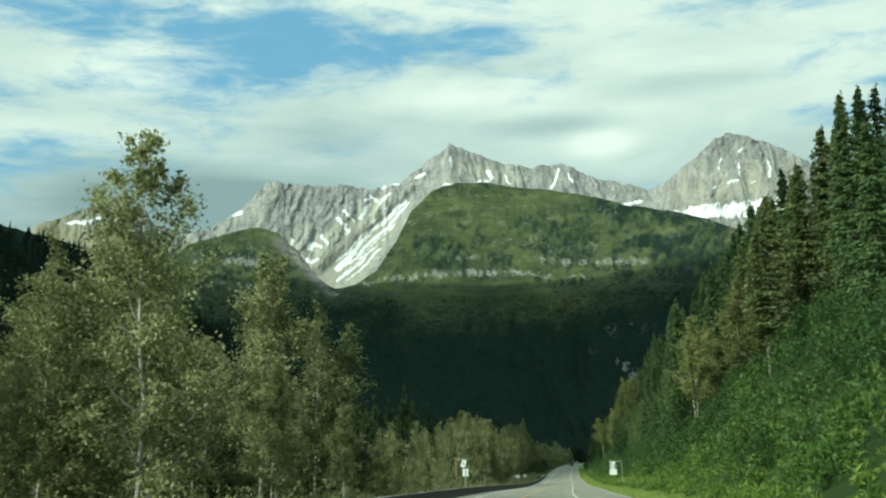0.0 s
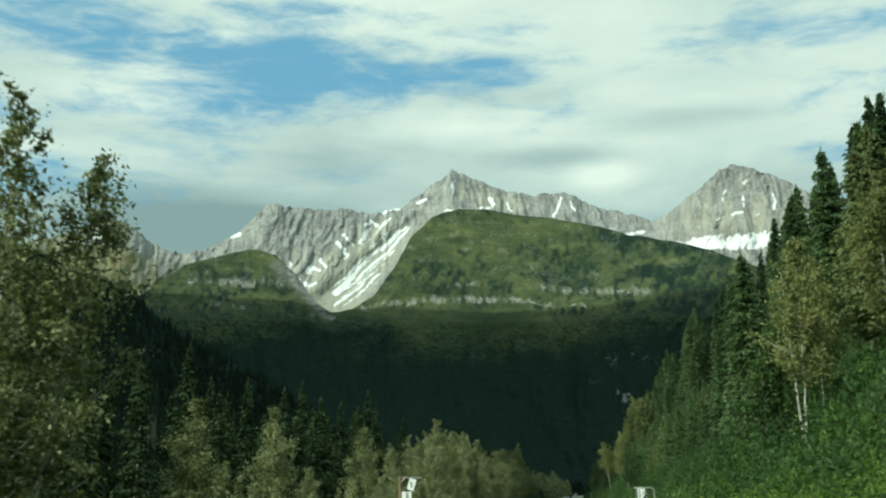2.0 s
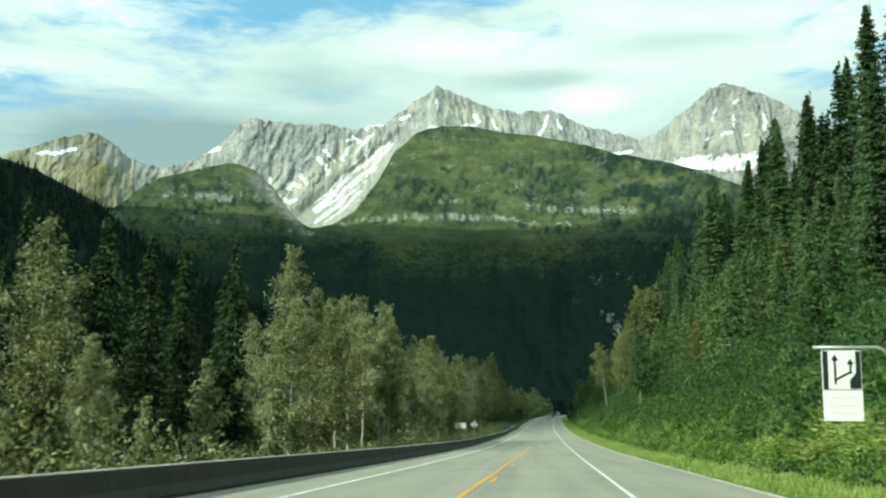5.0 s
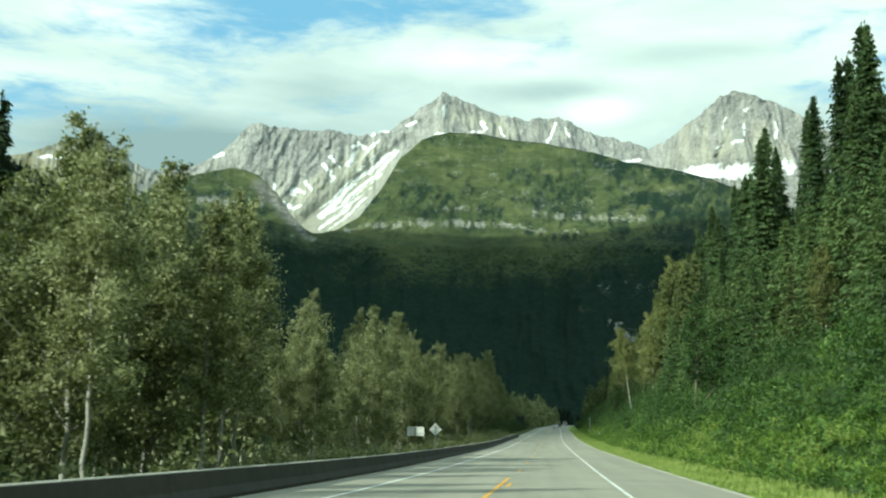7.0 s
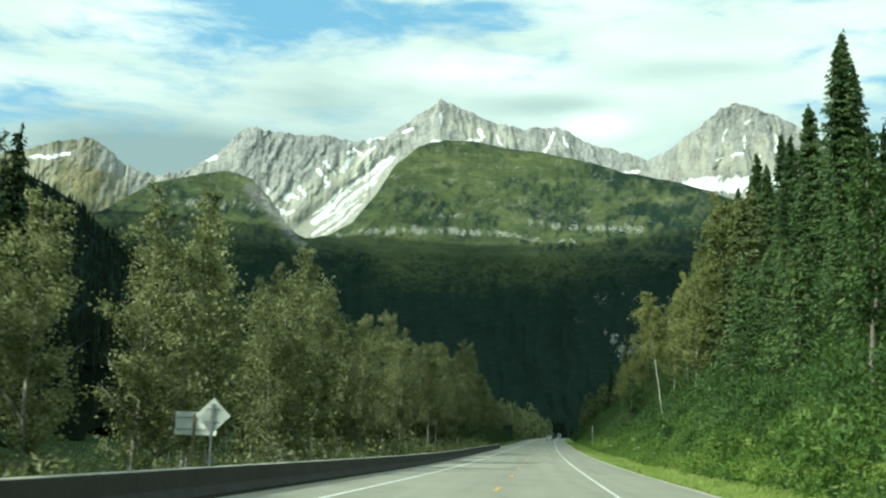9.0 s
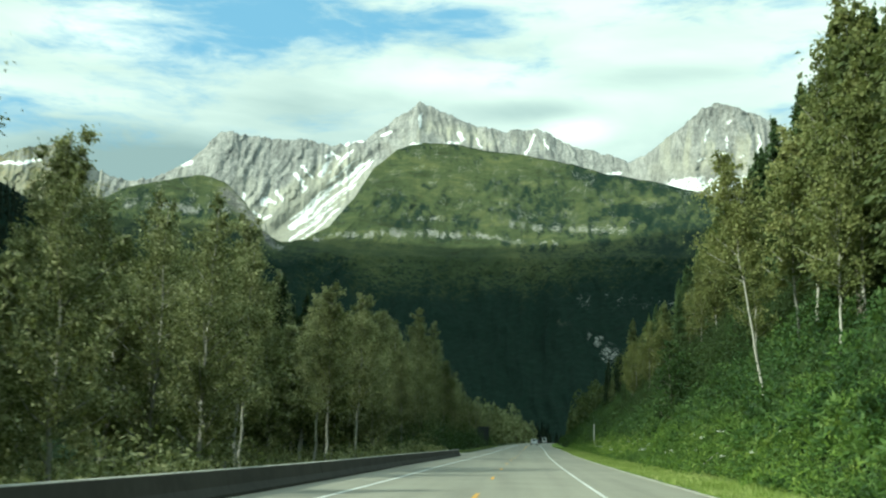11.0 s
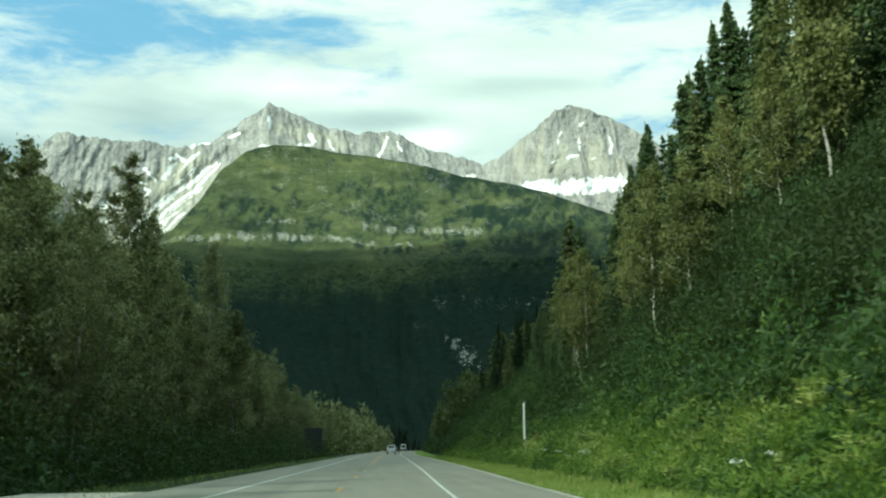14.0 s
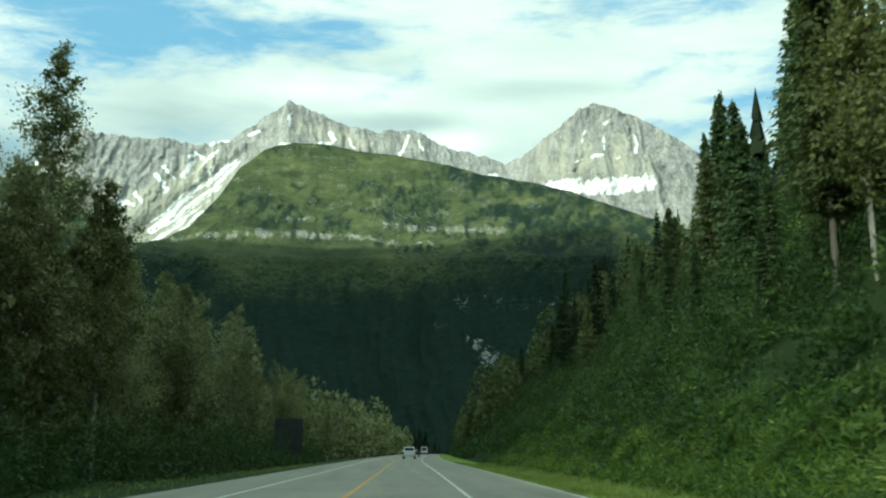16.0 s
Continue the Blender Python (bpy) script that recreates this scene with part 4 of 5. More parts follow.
young_spruce = [tree_thing("young_spruce", conifer(280 + k, h, w, 0.30, 9, 15, 0.02, 0.3, M_YOUNG, 0.8), L_YOUNG, "young spruces on the bank") for k, (h, w) in enumerate([(8.5, 2.3), (7.5, 2.2), (9.5, 2.4)])]
for ob, (lat, y) in zip(young_spruce, [(19.0, 262.0), (21.0, 284.0), (18.5, 310.0)]):
    first_place(ob, float(road_x(y)) + lat, y)
L_HEMLOCK = "olive-brown hemlock with sparse boughs on the bank"
hemlock = [tree_thing("hemlock", conifer(260 + k, h, s, 0.4, 9, 23, bare, 0.4, M_HEMLOCK, 1.2), L_HEMLOCK, G_RIGHT) for k, (h, s, bare) in enumerate([(17, 4.2, 0.12), (15, 3.8, 0.16), (18, 3.8, 0.22)])]
for ob, (lat, y) in zip(hemlock, [(20.0, 384.0), (24.0, 520.0), (29.0, 514.0)]):
    first_place(ob, float(road_x(y)) + lat, y)
tall_broad = [tree_thing("cottonwood", broadleaf(180 + k, h, s, 27000, 0.18, True, low, stems=1, tris=True, girth=0.7, taper=0.9), "tall pointed cottonwood with grey-green leaves and pale trunk", G_LEFT) for k, (h, s, low) in enumerate([(24.5, 5.6, 0.08), (22, 4.8, 0.10)])]
for ob, (lat, y) in zip(tall_broad, [(-21.4, 543.0), (-18.3, 492.0)]):
    first_place(ob, float(road_x(y)) + lat, y, 1.06)
olive_broad = [tree_thing("birch", broadleaf(190 + k, h, s, 7000, 0.185, True, low, M_OLIVE, stems=1, tris=True, girth=0.6), "slender olive-leaved birch with pale trunk on the bank", G_RIGHT) for k, (h, s, low) in enumerate([(13, 2.7, 0.24), (11, 2.5, 0.26), (12, 2.8, 0.2)])]
for ob, (lat, y) in zip(olive_broad, [(18.0, 487.0), (19.5, 484.0), (18.2, 516.0)]):
    first_place(ob, float(road_x(y)) + lat, y)
leaning = tree_thing("birch", broadleaf(196, 15.5, 3.1, 13000, 0.16, True, 0.46, M_OLIVE, -0.13, tris=True, girth=0.5), "birch leaning over the bank with bare pale lower trunk", G_RIGHT)
first_place(leaning, float(road_x(383.4)) + 14.0, 383.4)
bank_broad = [tree_thing("alder", broadleaf(160 + k, h, s, 6000, 0.22, False, low, M_ALDER, stems=st, tris=True), L_ALDER, G_RIGHT) for k, (h, s, low, st) in enumerate([(10, 2.6, 0.10, 3), (12, 2.4, 0.2, 2), (8, 2.5, 0.05, 3)])]
first_spots = iter([(-25.5, 44.0), (-20.0, 259.5), (-22.5, 63.0), (-22.6, 180.5), (-20.5, 348.0), (-24.0, 540.0), (-30.0, 575.0), (-22.0, 640.0)])
for ob in near_broad + far_broad:
    lat, y = next(first_spots)
    first_place(ob, float(road_x(y)) + lat, y)
first_spots = iter([(26.0, 180.0), (22.0, 205.0), (30.0, 250.0), (28.0, 290.0), (-60.0, 300.0), (-75.0, 360.0), (-66.0, 420.0)])
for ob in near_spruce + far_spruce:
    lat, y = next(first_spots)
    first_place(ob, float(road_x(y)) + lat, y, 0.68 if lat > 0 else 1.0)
first_spots = iter([(15.0, 130.0), (14.0, 300.0), (13.0, 420.0)])
for ob in bank_broad:
    lat, y = next(first_spots)
    first_place(ob, float(road_x(y)) + lat, y)


def scatter(kinds, count, lat, ys, size, gap, seed, keep=None):
    """Plants count trees at random within a strip, no two closer than gap."""
    r = np.random.default_rng(seed)
    done, tries = [], 0
    while len(done) < count and tries < count * 30:
        tries += 1
        y, l = r.uniform(*ys), r.uniform(*lat)
        if any((y - b) ** 2 + (l - a) ** 2 < gap * gap for a, b in done) or (keep and not keep(l, y)):
            continue
        done.append((l, y))
        planted(kinds[int(r.integers(len(kinds)))], float(road_x(y)) + l, y, r.uniform(*size), r.uniform(0, 6.28))


def stand(kinds, spots, seed):
    """Single trees: (distance from the road's line, y, height)."""
    r = np.random.default_rng(seed)
    for l, y, h in spots:
        ob = kinds[int(r.integers(len(kinds)))]
        tall = tall_of(ob)
        planted(ob, float(road_x(y)) + l, y, h / tall, r.uniform(0, 6.28))


def forest(name, label, strips, size, gap, seed):
    """Spruces too far off to count, grown into one wood: strips of (distance from the road's line, y) and their number."""
    kinds = [conifer(seed + k, h, w, 0.6, 9, 10, 0.03, 0.35, M_SHADED_NEEDLES, 1.35) for k, (h, w) in enumerate([(22, 4.0), (25, 4.2), (19, 3.7)])]
    shapes = []
    for pair in kinds:
        mesh = []
        for me in pair:
            co = np.empty(len(me.vertices) * 3, np.float32)
            me.vertices.foreach_get("co", co)
            mesh.append((co.reshape(-1, 3), np.array([p.vertices[:] for p in me.polygons])))
        shapes.append(mesh)
    r = np.random.default_rng(seed)
    chunks, done = ([], []), []
    for number, lat, ys in strips:
        made = tries = 0
        while made < number and tries < number * 30:
            tries += 1
            y, l = r.uniform(*ys), r.uniform(*lat)
            if any((y - b) ** 2 + (l - a) ** 2 < gap * gap for a, b in done):
                continue
            made += 1
            done.append((l, y))
            big, a = r.uniform(*size), r.uniform(0, 6.28)
            turn = np.array([[math.cos(a), -math.sin(a), 0], [math.sin(a), math.cos(a), 0], [0, 0, 1]]) * big
            x = float(road_x(y)) + l
            for out, (co, faces) in zip(chunks, shapes[int(r.integers(3))]):
                out.append((co @ turn.T + np.array([x, y, ground_at(x, y) - 0.2]), faces))
    wood = tagged(new(name), label, "forest", kind="stuff")
    piece("trunks", raw_mesh("trunks", *joined(chunks[0]), M_BARK, True), wood)
    piece("boughs", raw_mesh("boughs", *joined(chunks[1]), M_SHADED_NEEDLES), wood)


# beside the road on the valley side: the trees that stand out, then the stands around them
stand(near_broad[:1], [(-18.0, 48.3, 19.4)], 28)
stand(near_broad[4:], [(-16.8, 65, 17)], 29)
stand(near_broad, [(-17.8, 85.5, 16.9), (-23, 55, 15), (-25, 54, 15.5), (-28, 60, 15), (-24, 49.5, 12), (-30, 68, 16), (-24.5, 72, 15), (-14.5, 96, 7.6), (-13.5, 75, 8), (-14, 57, 9), (-21, 93, 12), (-22, 84, 15), (-24, 98, 13), (-14.5, 118, 5.5), (-15.5, 150, 6), (-19, 158, 6.5), (-14, 166, 5.5), (-22, 120, 6.5), (-17.5, 174, 6.5),
                   (-17.0, 119, 9.5), (-17.2, 228, 14.5), (-20, 232, 15.3), (-23, 229, 14.5), (-17.4, 250, 16.5), (-21.5, 247, 16.5), (-25, 252, 17), (-26, 240, 15.5), (-21.5, 289, 16), (-20.6, 314, 17.2), (-15.2, 212, 12), (-18.5, 218, 14), (-15.5, 226, 13), (-14.8, 236, 13.2), (-19, 241, 16.5), (-22.5, 238, 15.5), (-17.5, 247, 15), (-20.5, 256, 12), (-16.5, 266, 9.5), (-19.3, 274, 11), (-17, 286, 11), (-22, 290, 14), (-18, 299, 14), (-16, 322, 14), (-19.5, 333, 15),
                   (-17.5, 356, 14.2), (-15, 366, 14), (-20, 374, 16), (-17.5, 384, 15), (-20.5, 394, 19), (-16, 403, 15), (-19, 414, 16), (-17, 424, 16.5), (-21, 434, 16), (-18.5, 447, 16), (-16.5, 458, 14), (-19, 468, 17), (-17, 476, 15), (-19.5, 484, 16.5), (-21, 502, 17), (-18.5, 511, 15), (-21.5, 519, 17.5), (-21, 525, 19), (-22, 541, 17), (-18.5, 547, 18), (-20, 558, 16), (-18.5, 573, 15.5), (-24, 489, 22), (-22.4, 483, 21), (-32, 475, 21), (-21.6, 577, 17.5), (-29, 615, 22), (-20.8, 619, 20), (-23.5, 684, 17), (-20.5, 588, 17), (-18.5, 608, 14.5), (-18, 632, 14)], 21)
stand(near_broad[4:], [(-23.0, 355, 20.5)], 27)
stand(tall_broad, [(-17.0, 205.5, 15.8), (-20, 505, 22), (-22, 516, 21), (-24, 535, 23), (-23, 498, 22), (-25.5, 510, 23), (-21, 556, 20), (-22.5, 468, 20), (-24, 456, 19), (-25, 478, 21), (-23, 527, 22), (-27, 548, 22)], 26)
# an added row, hidden behind the others, to shade the roadside trunks
scatter(tall_broad, 16, (-47, -34), (395, 505), (0.95, 1.1), 4.2, 33)
scatter(near_broad, 5, (-32, -25), (60, 104), (0.7, 0.9), 4.4, 1)
scatter(far_broad, 12, (-60, -44), (40, 120), (0.8, 1.1), 3.4, 31)
scatter(far_broad, 18, (-30, -16), (138, 200), (0.32, 0.45), 3.2, 32)
scatter(far_broad, 16, (-36, -24), (225, 330), (0.6, 0.85), 3.6, 2)
scatter(far_broad, 36, (-34, -21), (330, 470), (0.75, 0.95), 3.2, 3)
scatter(far_broad, 38, (-50, -22), (440, 560), (0.85, 1.1), 3.4, 34)
scatter(far_broad, 30, (-50, -22), (560, 640), (0.75, 1.0), 4.4, 4)
scatter(far_broad, 26, (-50, -15), (640, 780), (0.7, 1.0), 4.4, 36)
# the last strip is added to shade the cottonwoods in front of it
forest("valley_spruces", "dark spruce wood behind the roadside cottonwoods", [(14, (-60, -46), (112, 190)), (24, (-58, -32), (196, 250)), (50, (-66, -44), (120, 330)), (10, (-44, -34), (250, 330)), (50, (-46, -28), (440, 570))], (0.78, 1.02), 3.6, 330)
forest("upper_spruces", "tall dark spruce wood high on the bank", [(26, (40, 56), (140, 330)), (32, (42, 60), (330, 600))], (0.95, 1.25), 3.6, 340)
forest("low_spruces", "low dark spruce wood on the far bank", [(24, (20, 50), (600, 790))], (0.4, 0.62), 4.0, 350)
# the bank
stand(near_spruce, [(25, 88, 17), (28, 94, 17), (31, 84, 13), (23, 76, 13), (33, 100, 16), (29, 106, 17), (36, 112, 16), (38, 92, 12), (34, 72, 11), (17.5, 68, 3.5), (15.5, 84, 3.0),
                    (18.9, 161, 17), (17.0, 152, 18), (20.5, 166, 15), (23, 158, 19), (22, 172, 14), (26, 168, 20), (19.5, 176, 9), (23, 182, 11), (27, 178, 17), (29, 188, 19), (32.5, 205, 23), (35, 214, 25), (36, 198, 26), (31, 160, 21), (34, 174, 23), (30, 148, 20), (38, 224, 27), (40, 188, 27), (16.2, 170, 5.5), (17.4, 186, 6.5),
                    (45, 345, 30), (48.5, 389, 30), (48, 291, 31), (50, 312, 28), (47, 328, 29), (52, 270, 29), (50, 250, 28), (47, 362, 29), (47.1, 354, 32), (44, 413, 34), (41.4, 407, 32), (33, 428, 15), (31, 437, 12), (34, 446, 17), (32, 455, 14), (30, 448, 9), (35, 418, 18), (34, 409, 17), (29.5, 462, 11), (47, 420, 29), (50, 402, 30),
                    (38, 452, 30), (36, 461, 27), (41, 476, 28), (38, 443, 26), (42, 428, 29), (45, 440, 30), (46, 460, 30), (37.5, 470, 26), (43, 487, 29), (40.1, 500, 30.5), (37.3, 499, 26.4), (33, 481, 22), (36, 488, 25), (47, 474, 33),
                    (30, 496, 17), (35, 519, 24), (36, 511, 22), (33, 523, 21), (24, 522, 15), (25, 508, 15), (21, 514, 12), (28, 530, 17), (31, 540, 19), (46.9, 575, 27), (51.6, 577, 32), (58, 584, 31), (45.7, 600, 27), (40, 556, 24), (38, 570, 22), (43, 590, 24),
                    (26, 567, 16), (28.5, 574, 17), (24, 556, 14), (22, 548, 12), (30, 585, 15), (33, 560, 19), (20, 562, 8), (22, 580, 9), (18.5, 548, 7), (17.5, 532, 6), (19.5, 536, 8), (25, 596, 10), (35, 602, 14), (28, 612, 10)], 22)
stand(olive_broad, [(22, 391, 21.5), (19.5, 386, 17), (17.5, 389.5, 15), (19, 380, 15.5), (16.8, 377, 12), (24.5, 395, 20), (21, 398, 17), (17.4, 402, 10), (15.6, 122.5, 13.4), (18, 128, 11), (20, 118, 12), (26.5, 477, 17), (28, 517, 13), (25, 482, 13), (18, 520, 12), (29, 505, 14), (17.5, 262, 7), (20.5, 505, 10)], 25)
stand(hemlock, [(24, 137, 16), (26.5, 141, 17), (22.5, 130, 14), (28, 147, 18), (24, 121, 17), (22, 112, 15), (26, 128, 18), (20.5, 104, 14), (30, 134, 19), (27, 116, 18), (32, 124, 20), (24, 386, 19), (26, 391, 20), (22, 380, 17), (27, 399, 18), (20, 375, 13), (18.8, 526, 16.5), (23.7, 524, 14.5), (21, 530, 13), (27, 522, 15), (31, 486, 18), (29, 492, 17), (23, 560, 12), (26, 585, 11), (20, 600, 9)], 24)
stand(bank_broad, [(18, 300, 6), (17.5, 205, 5), (19, 240, 6), (17, 345, 6), (21, 430, 5)], 23)
# the young wood of the bank, then the tall trees above it
scatter(young_spruce, 84, (16.0, 38), (232, 366), (0.75, 1.25), 2.3, 6)
scatter(hemlock, 18, (17, 34), (232, 366), (0.36, 0.58), 2.8, 8)
scatter(young_spruce, 30, (17, 38), (188, 236), (0.7, 1.15), 2.4, 10)
scatter(young_spruce, 16, (24, 36), (398, 470), (0.5, 0.9), 3.0, 11)
scatter(bank_broad, 18, (17, 30), (80, 600), (0.3, 0.5), 3.4, 9)


def bare_trunk(seed, height, lean):
    """A thin dead pale stem with a few stubs."""
    r = np.random.default_rng(seed)
    t = np.linspace(0, 1, 9)
    line = np.column_stack([lean * height * t + np.cumsum(r.normal(size=9) * 0.03), np.cumsum(r.normal(size=9) * 0.03), t * height - 0.3])
    ob = new("dead_tree")
    piece("trunk", raw_mesh("trunk", *tube(line, 0.095 * (1 - 0.75 * t) + 0.01, 8), M_PALE_BARK, True), ob)
    for k in range(9):
        f = r.uniform(0.35, 0.95)
        base = np.array([np.interp(f, t, line[:, c]) for c in range(3)])
        a = r.uniform(0, 6.28)
        tip = base + np.array([math.cos(a), math.sin(a), 0.25]) * r.uniform(0.4, 1.1)
        piece("twig", raw_mesh("twig", *tube([base, (base + tip) / 2 + np.array([0, 0, 0.05]), tip], [0.03, 0.02, 0.006], 4), M_PALE_BARK, True), ob)
    return tagged(ob, "thin pale dead tree trunk on the bank", "tree", G_RIGHT)


for k, (lat, y, hgt, lean) in enumerate([(18.4, 521, 9, -0.03), (15.9, 124.5, 11.5, -0.05)]):
    first_place(bare_trunk(300 + k, hgt, lean), float(road_x(y)) + lat, y)


def fallen_branch():
    """A bare branch lying aslant over the verge plants."""
    ob = new("fallen_branch")
    a = np.array([float(road_x(378)) + 9.4, 378.0, float(road_z(378) + ground_height(9.4, 378)) + 0.45])
    b = np.array([float(road_x(375)) + 10.9, 375.0, float(road_z(375) + ground_height(10.9, 375)) + 0.55])
    t = np.linspace(0, 1, 6)[:, None]
    line = a + (b - a) * t + np.array([0, 0, 0.12]) * np.sin(3 * t)
    piece("stem", raw_mesh("stem", *tube(line, np.linspace(0.03, 0.012, 6), 6), M_PALE_BARK, True), ob)
    for k in (2, 3):
        tip = line[k] + np.array([0.2, -0.5, 0.25 * k - 0.3])
        piece("twig", raw_mesh("twig", *tube([line[k], (line[k] + tip) / 2, tip], [0.016, 0.012, 0.006], 5), M_PALE_BARK, True), ob)
    return tagged(ob, "pale bare branch fallen across the ferns", "branch")


fallen_branch()


def far_forest():
    """Distant conifers on the valley floor and the dark hill, past counting."""
    r = np.random.default_rng(5)
    pts = []
    for _ in range(1800):
        y = r.uniform(760, 1900)
        l = r.uniform(-500, 420)
        if abs(l) < (45 if y < 1050 else 12):
            continue
        x = float(road_x(y)) + l
        pts.append((x, y, float(road_z(y) + ground_height(l, y)) - 0.5, r.uniform(14, 24)))
    for _ in range(1000):  # the slope above the bank and the woods behind the cottonwoods
        y = r.uniform(40, 700)
        l = r.uniform(62, 200) if r.random() < 0.6 else -r.uniform(62, 190)
        pts.append((float(road_x(y)) + l, y, float(road_z(y) + ground_height(l, y)) - 0.5, r.uniform(16, 28)))
    hill = bpy.data.objects["dark_hill"].data.vertices
    rows = 43
    for _ in range(7000):  # the dark hill
        i, j = int(r.integers(0, len(hill) // rows)), int(38 * r.random() ** 0.6) + 1
        c = hill[i * rows + j].co + (hill[min(i + 1, len(hill) // rows - 1) * rows + j].co - hill[i * rows + j].co) * r.random()
        pts.append((c.x, c.y, c.z - 1.0, r.uniform(13, 26)))
    v, f = [], []
    at = 0
    for x, y, z, h in pts:
        for lev in range(5):
            lo, hi, rad = 0.04 + 0.17 * lev, 0.42 + 0.145 * lev, 0.155 - 0.028 * lev
            k = 7
            a = np.arange(k) * 2 * math.pi / k + r.uniform(0, 6)
            rr = rad * h * r.uniform(0.45, 1.25, k)
            ring = np.column_stack([x + np.cos(a) * rr, y + np.sin(a) * rr, z + h * (lo + r.uniform(-0.05, 0.05, k))])
            v.append(ring)
            v.append([[x, y, z + h * hi]])
            f.extend((at + i, at + (i + 1) % k, at + k) for i in range(k))
            at += k + 1
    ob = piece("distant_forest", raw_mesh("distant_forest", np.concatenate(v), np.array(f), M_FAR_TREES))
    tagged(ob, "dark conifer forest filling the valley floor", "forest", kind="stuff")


far_forest()


def undergrowth(name, count, per, lat, ys, radius, leaf, mat, label, seed, tall=1.0, power=1.6, narrow=0.5):
    """Shrubs past counting: domes of leaves over the bank."""
    r = np.random.default_rng(seed)
    y = r.uniform(*ys, count)
    l = lat[0] + (lat[1] - lat[0]) * r.random(count) ** power
    rad = radius[0] + (radius[1] - radius[0]) * r.random(count) ** 1.4
    lift = tall * r.uniform(0.75, 1.35, (count, 1))
    z = road_z(y) + ground_height(l, y)
    base = np.column_stack([road_x(y) + l, y, z])
    d = r.normal(size=(count, per, 3))
    d[..., 2] = np.abs(d[..., 2]) * 0.9 + 0.05
    d /= np.linalg.norm(d, axis=2, keepdims=True)
    shell = 1.08 - 0.5 * r.random((count, per, 1)) ** 2.2
    p = d * shell * rad[:, None, None]
    p[..., 2] *= lift
    p += base[:, None]
    way = d * 0.7 + r.normal(size=d.shape) * 0.6
    v, f = leaf_tris(p.reshape(-1, 3), way.reshape(-1, 3), leaf, r, narrow)
    ob = piece(name, raw_mesh(name, v, f, mat))
    tagged(ob, label, "plants", kind="stuff")


undergrowth("shrubs", 900, 330, (11.2, 37.0), (15, 620), (0.9, 2.4), 0.27, M_ALDER, "dense green alder shrubs covering the roadside bank", 71, 1.15, 1.1)
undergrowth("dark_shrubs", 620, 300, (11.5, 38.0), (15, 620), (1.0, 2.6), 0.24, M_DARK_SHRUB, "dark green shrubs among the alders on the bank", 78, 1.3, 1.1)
undergrowth("pale_shrubs", 560, 230, (10.4, 34.0), (15, 620), (0.6, 1.5), 0.30, M_PALE_SHRUB, "pale green broad-leaved shrubs on the bank", 79, 1.3, 1.7)
# this stretch of the upper bank is covered with darker leaves
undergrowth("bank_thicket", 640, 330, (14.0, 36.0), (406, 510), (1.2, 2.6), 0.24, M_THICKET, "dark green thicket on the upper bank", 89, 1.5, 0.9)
undergrowth("bank_shrubs", 330, 300, (15.0, 40.0), (430, 640), (1.1, 2.4), 0.27, M_ALDER, "green alder shrubs high on the bank", 80, 1.2, 1.0)
# dark leaves thickened between the trunks to stand in for the shade there
undergrowth("dark_understory", 620, 220, (-34.0, -12.5), (450, 650), (1.0, 3.0), 0.26, M_DARK_SHRUB, "dark shrubs standing in for shade under the cottonwoods", 82, 1.6, 0.8)
undergrowth("ground_plants", 8000, 26, (8.6, 38.0), (60, 620), (0.3, 0.8), 0.22, M_ALDER, "low green plants covering the bank", 83, 0.9, 1.0)
undergrowth("ground_cover", 4600, 44, (8.7, 13.5), (330, 530), (0.25, 0.7), 0.15, M_PALE_SHRUB, "low leafy plants covering the foot of the bank", 86, 1.2, 0.9)
undergrowth("ground_cover", 2600, 40, (8.7, 15.0), (90, 330), (0.25, 0.7), 0.17, M_PALE_SHRUB, "low leafy plants covering the foot of the bank", 87, 1.2, 0.9)
undergrowth("fern_patch", 190, 150, (8.9, 11.6), (424, 486), (0.4, 0.9), 0.2, M_FERN, "bright yellow-green fern patch at the bank's foot", 88, 1.2, 1.0, 0.3)
undergrowth("ferns", 1150, 115, (8.6, 12.2), (15, 600), (0.4, 0.95), 0.22, M_FERN, "yellow-green ferns and fireweed along the verge", 72, 1.15, 1.0, 0.32)
undergrowth("valley_shrubs", 1000, 190, (-34.0, -9.2), (10, 445), (0.5, 1.9), 0.18, M_BROADLEAF, "grey-green willow shrubs behind the road barrier", 73, 1.2, 0.8)


undergrowth("far_shrubs", 800, 130, (9.5, 60.0), (600, 900), (1.0, 2.6), 0.5, M_ALDER, "green shrubs on the bank farther along the road", 75, 1.0, 1.1)
undergrowth("far_wood_left", 150, 420, (-46.0, -13.0), (700, 1080), (2.6, 4.4), 1.0, M_BROADLEAF, "rounded grey-green broadleaf wood lining the far road", 76, 3.2, 0.8, 0.8)
undergrowth("far_wood_right", 120, 420, (13.0, 60.0), (690, 1080), (2.6, 4.2), 1.0, M_HEMLOCK, "rounded olive-brown wood beside the far road", 77, 2.9, 1.2, 0.8)


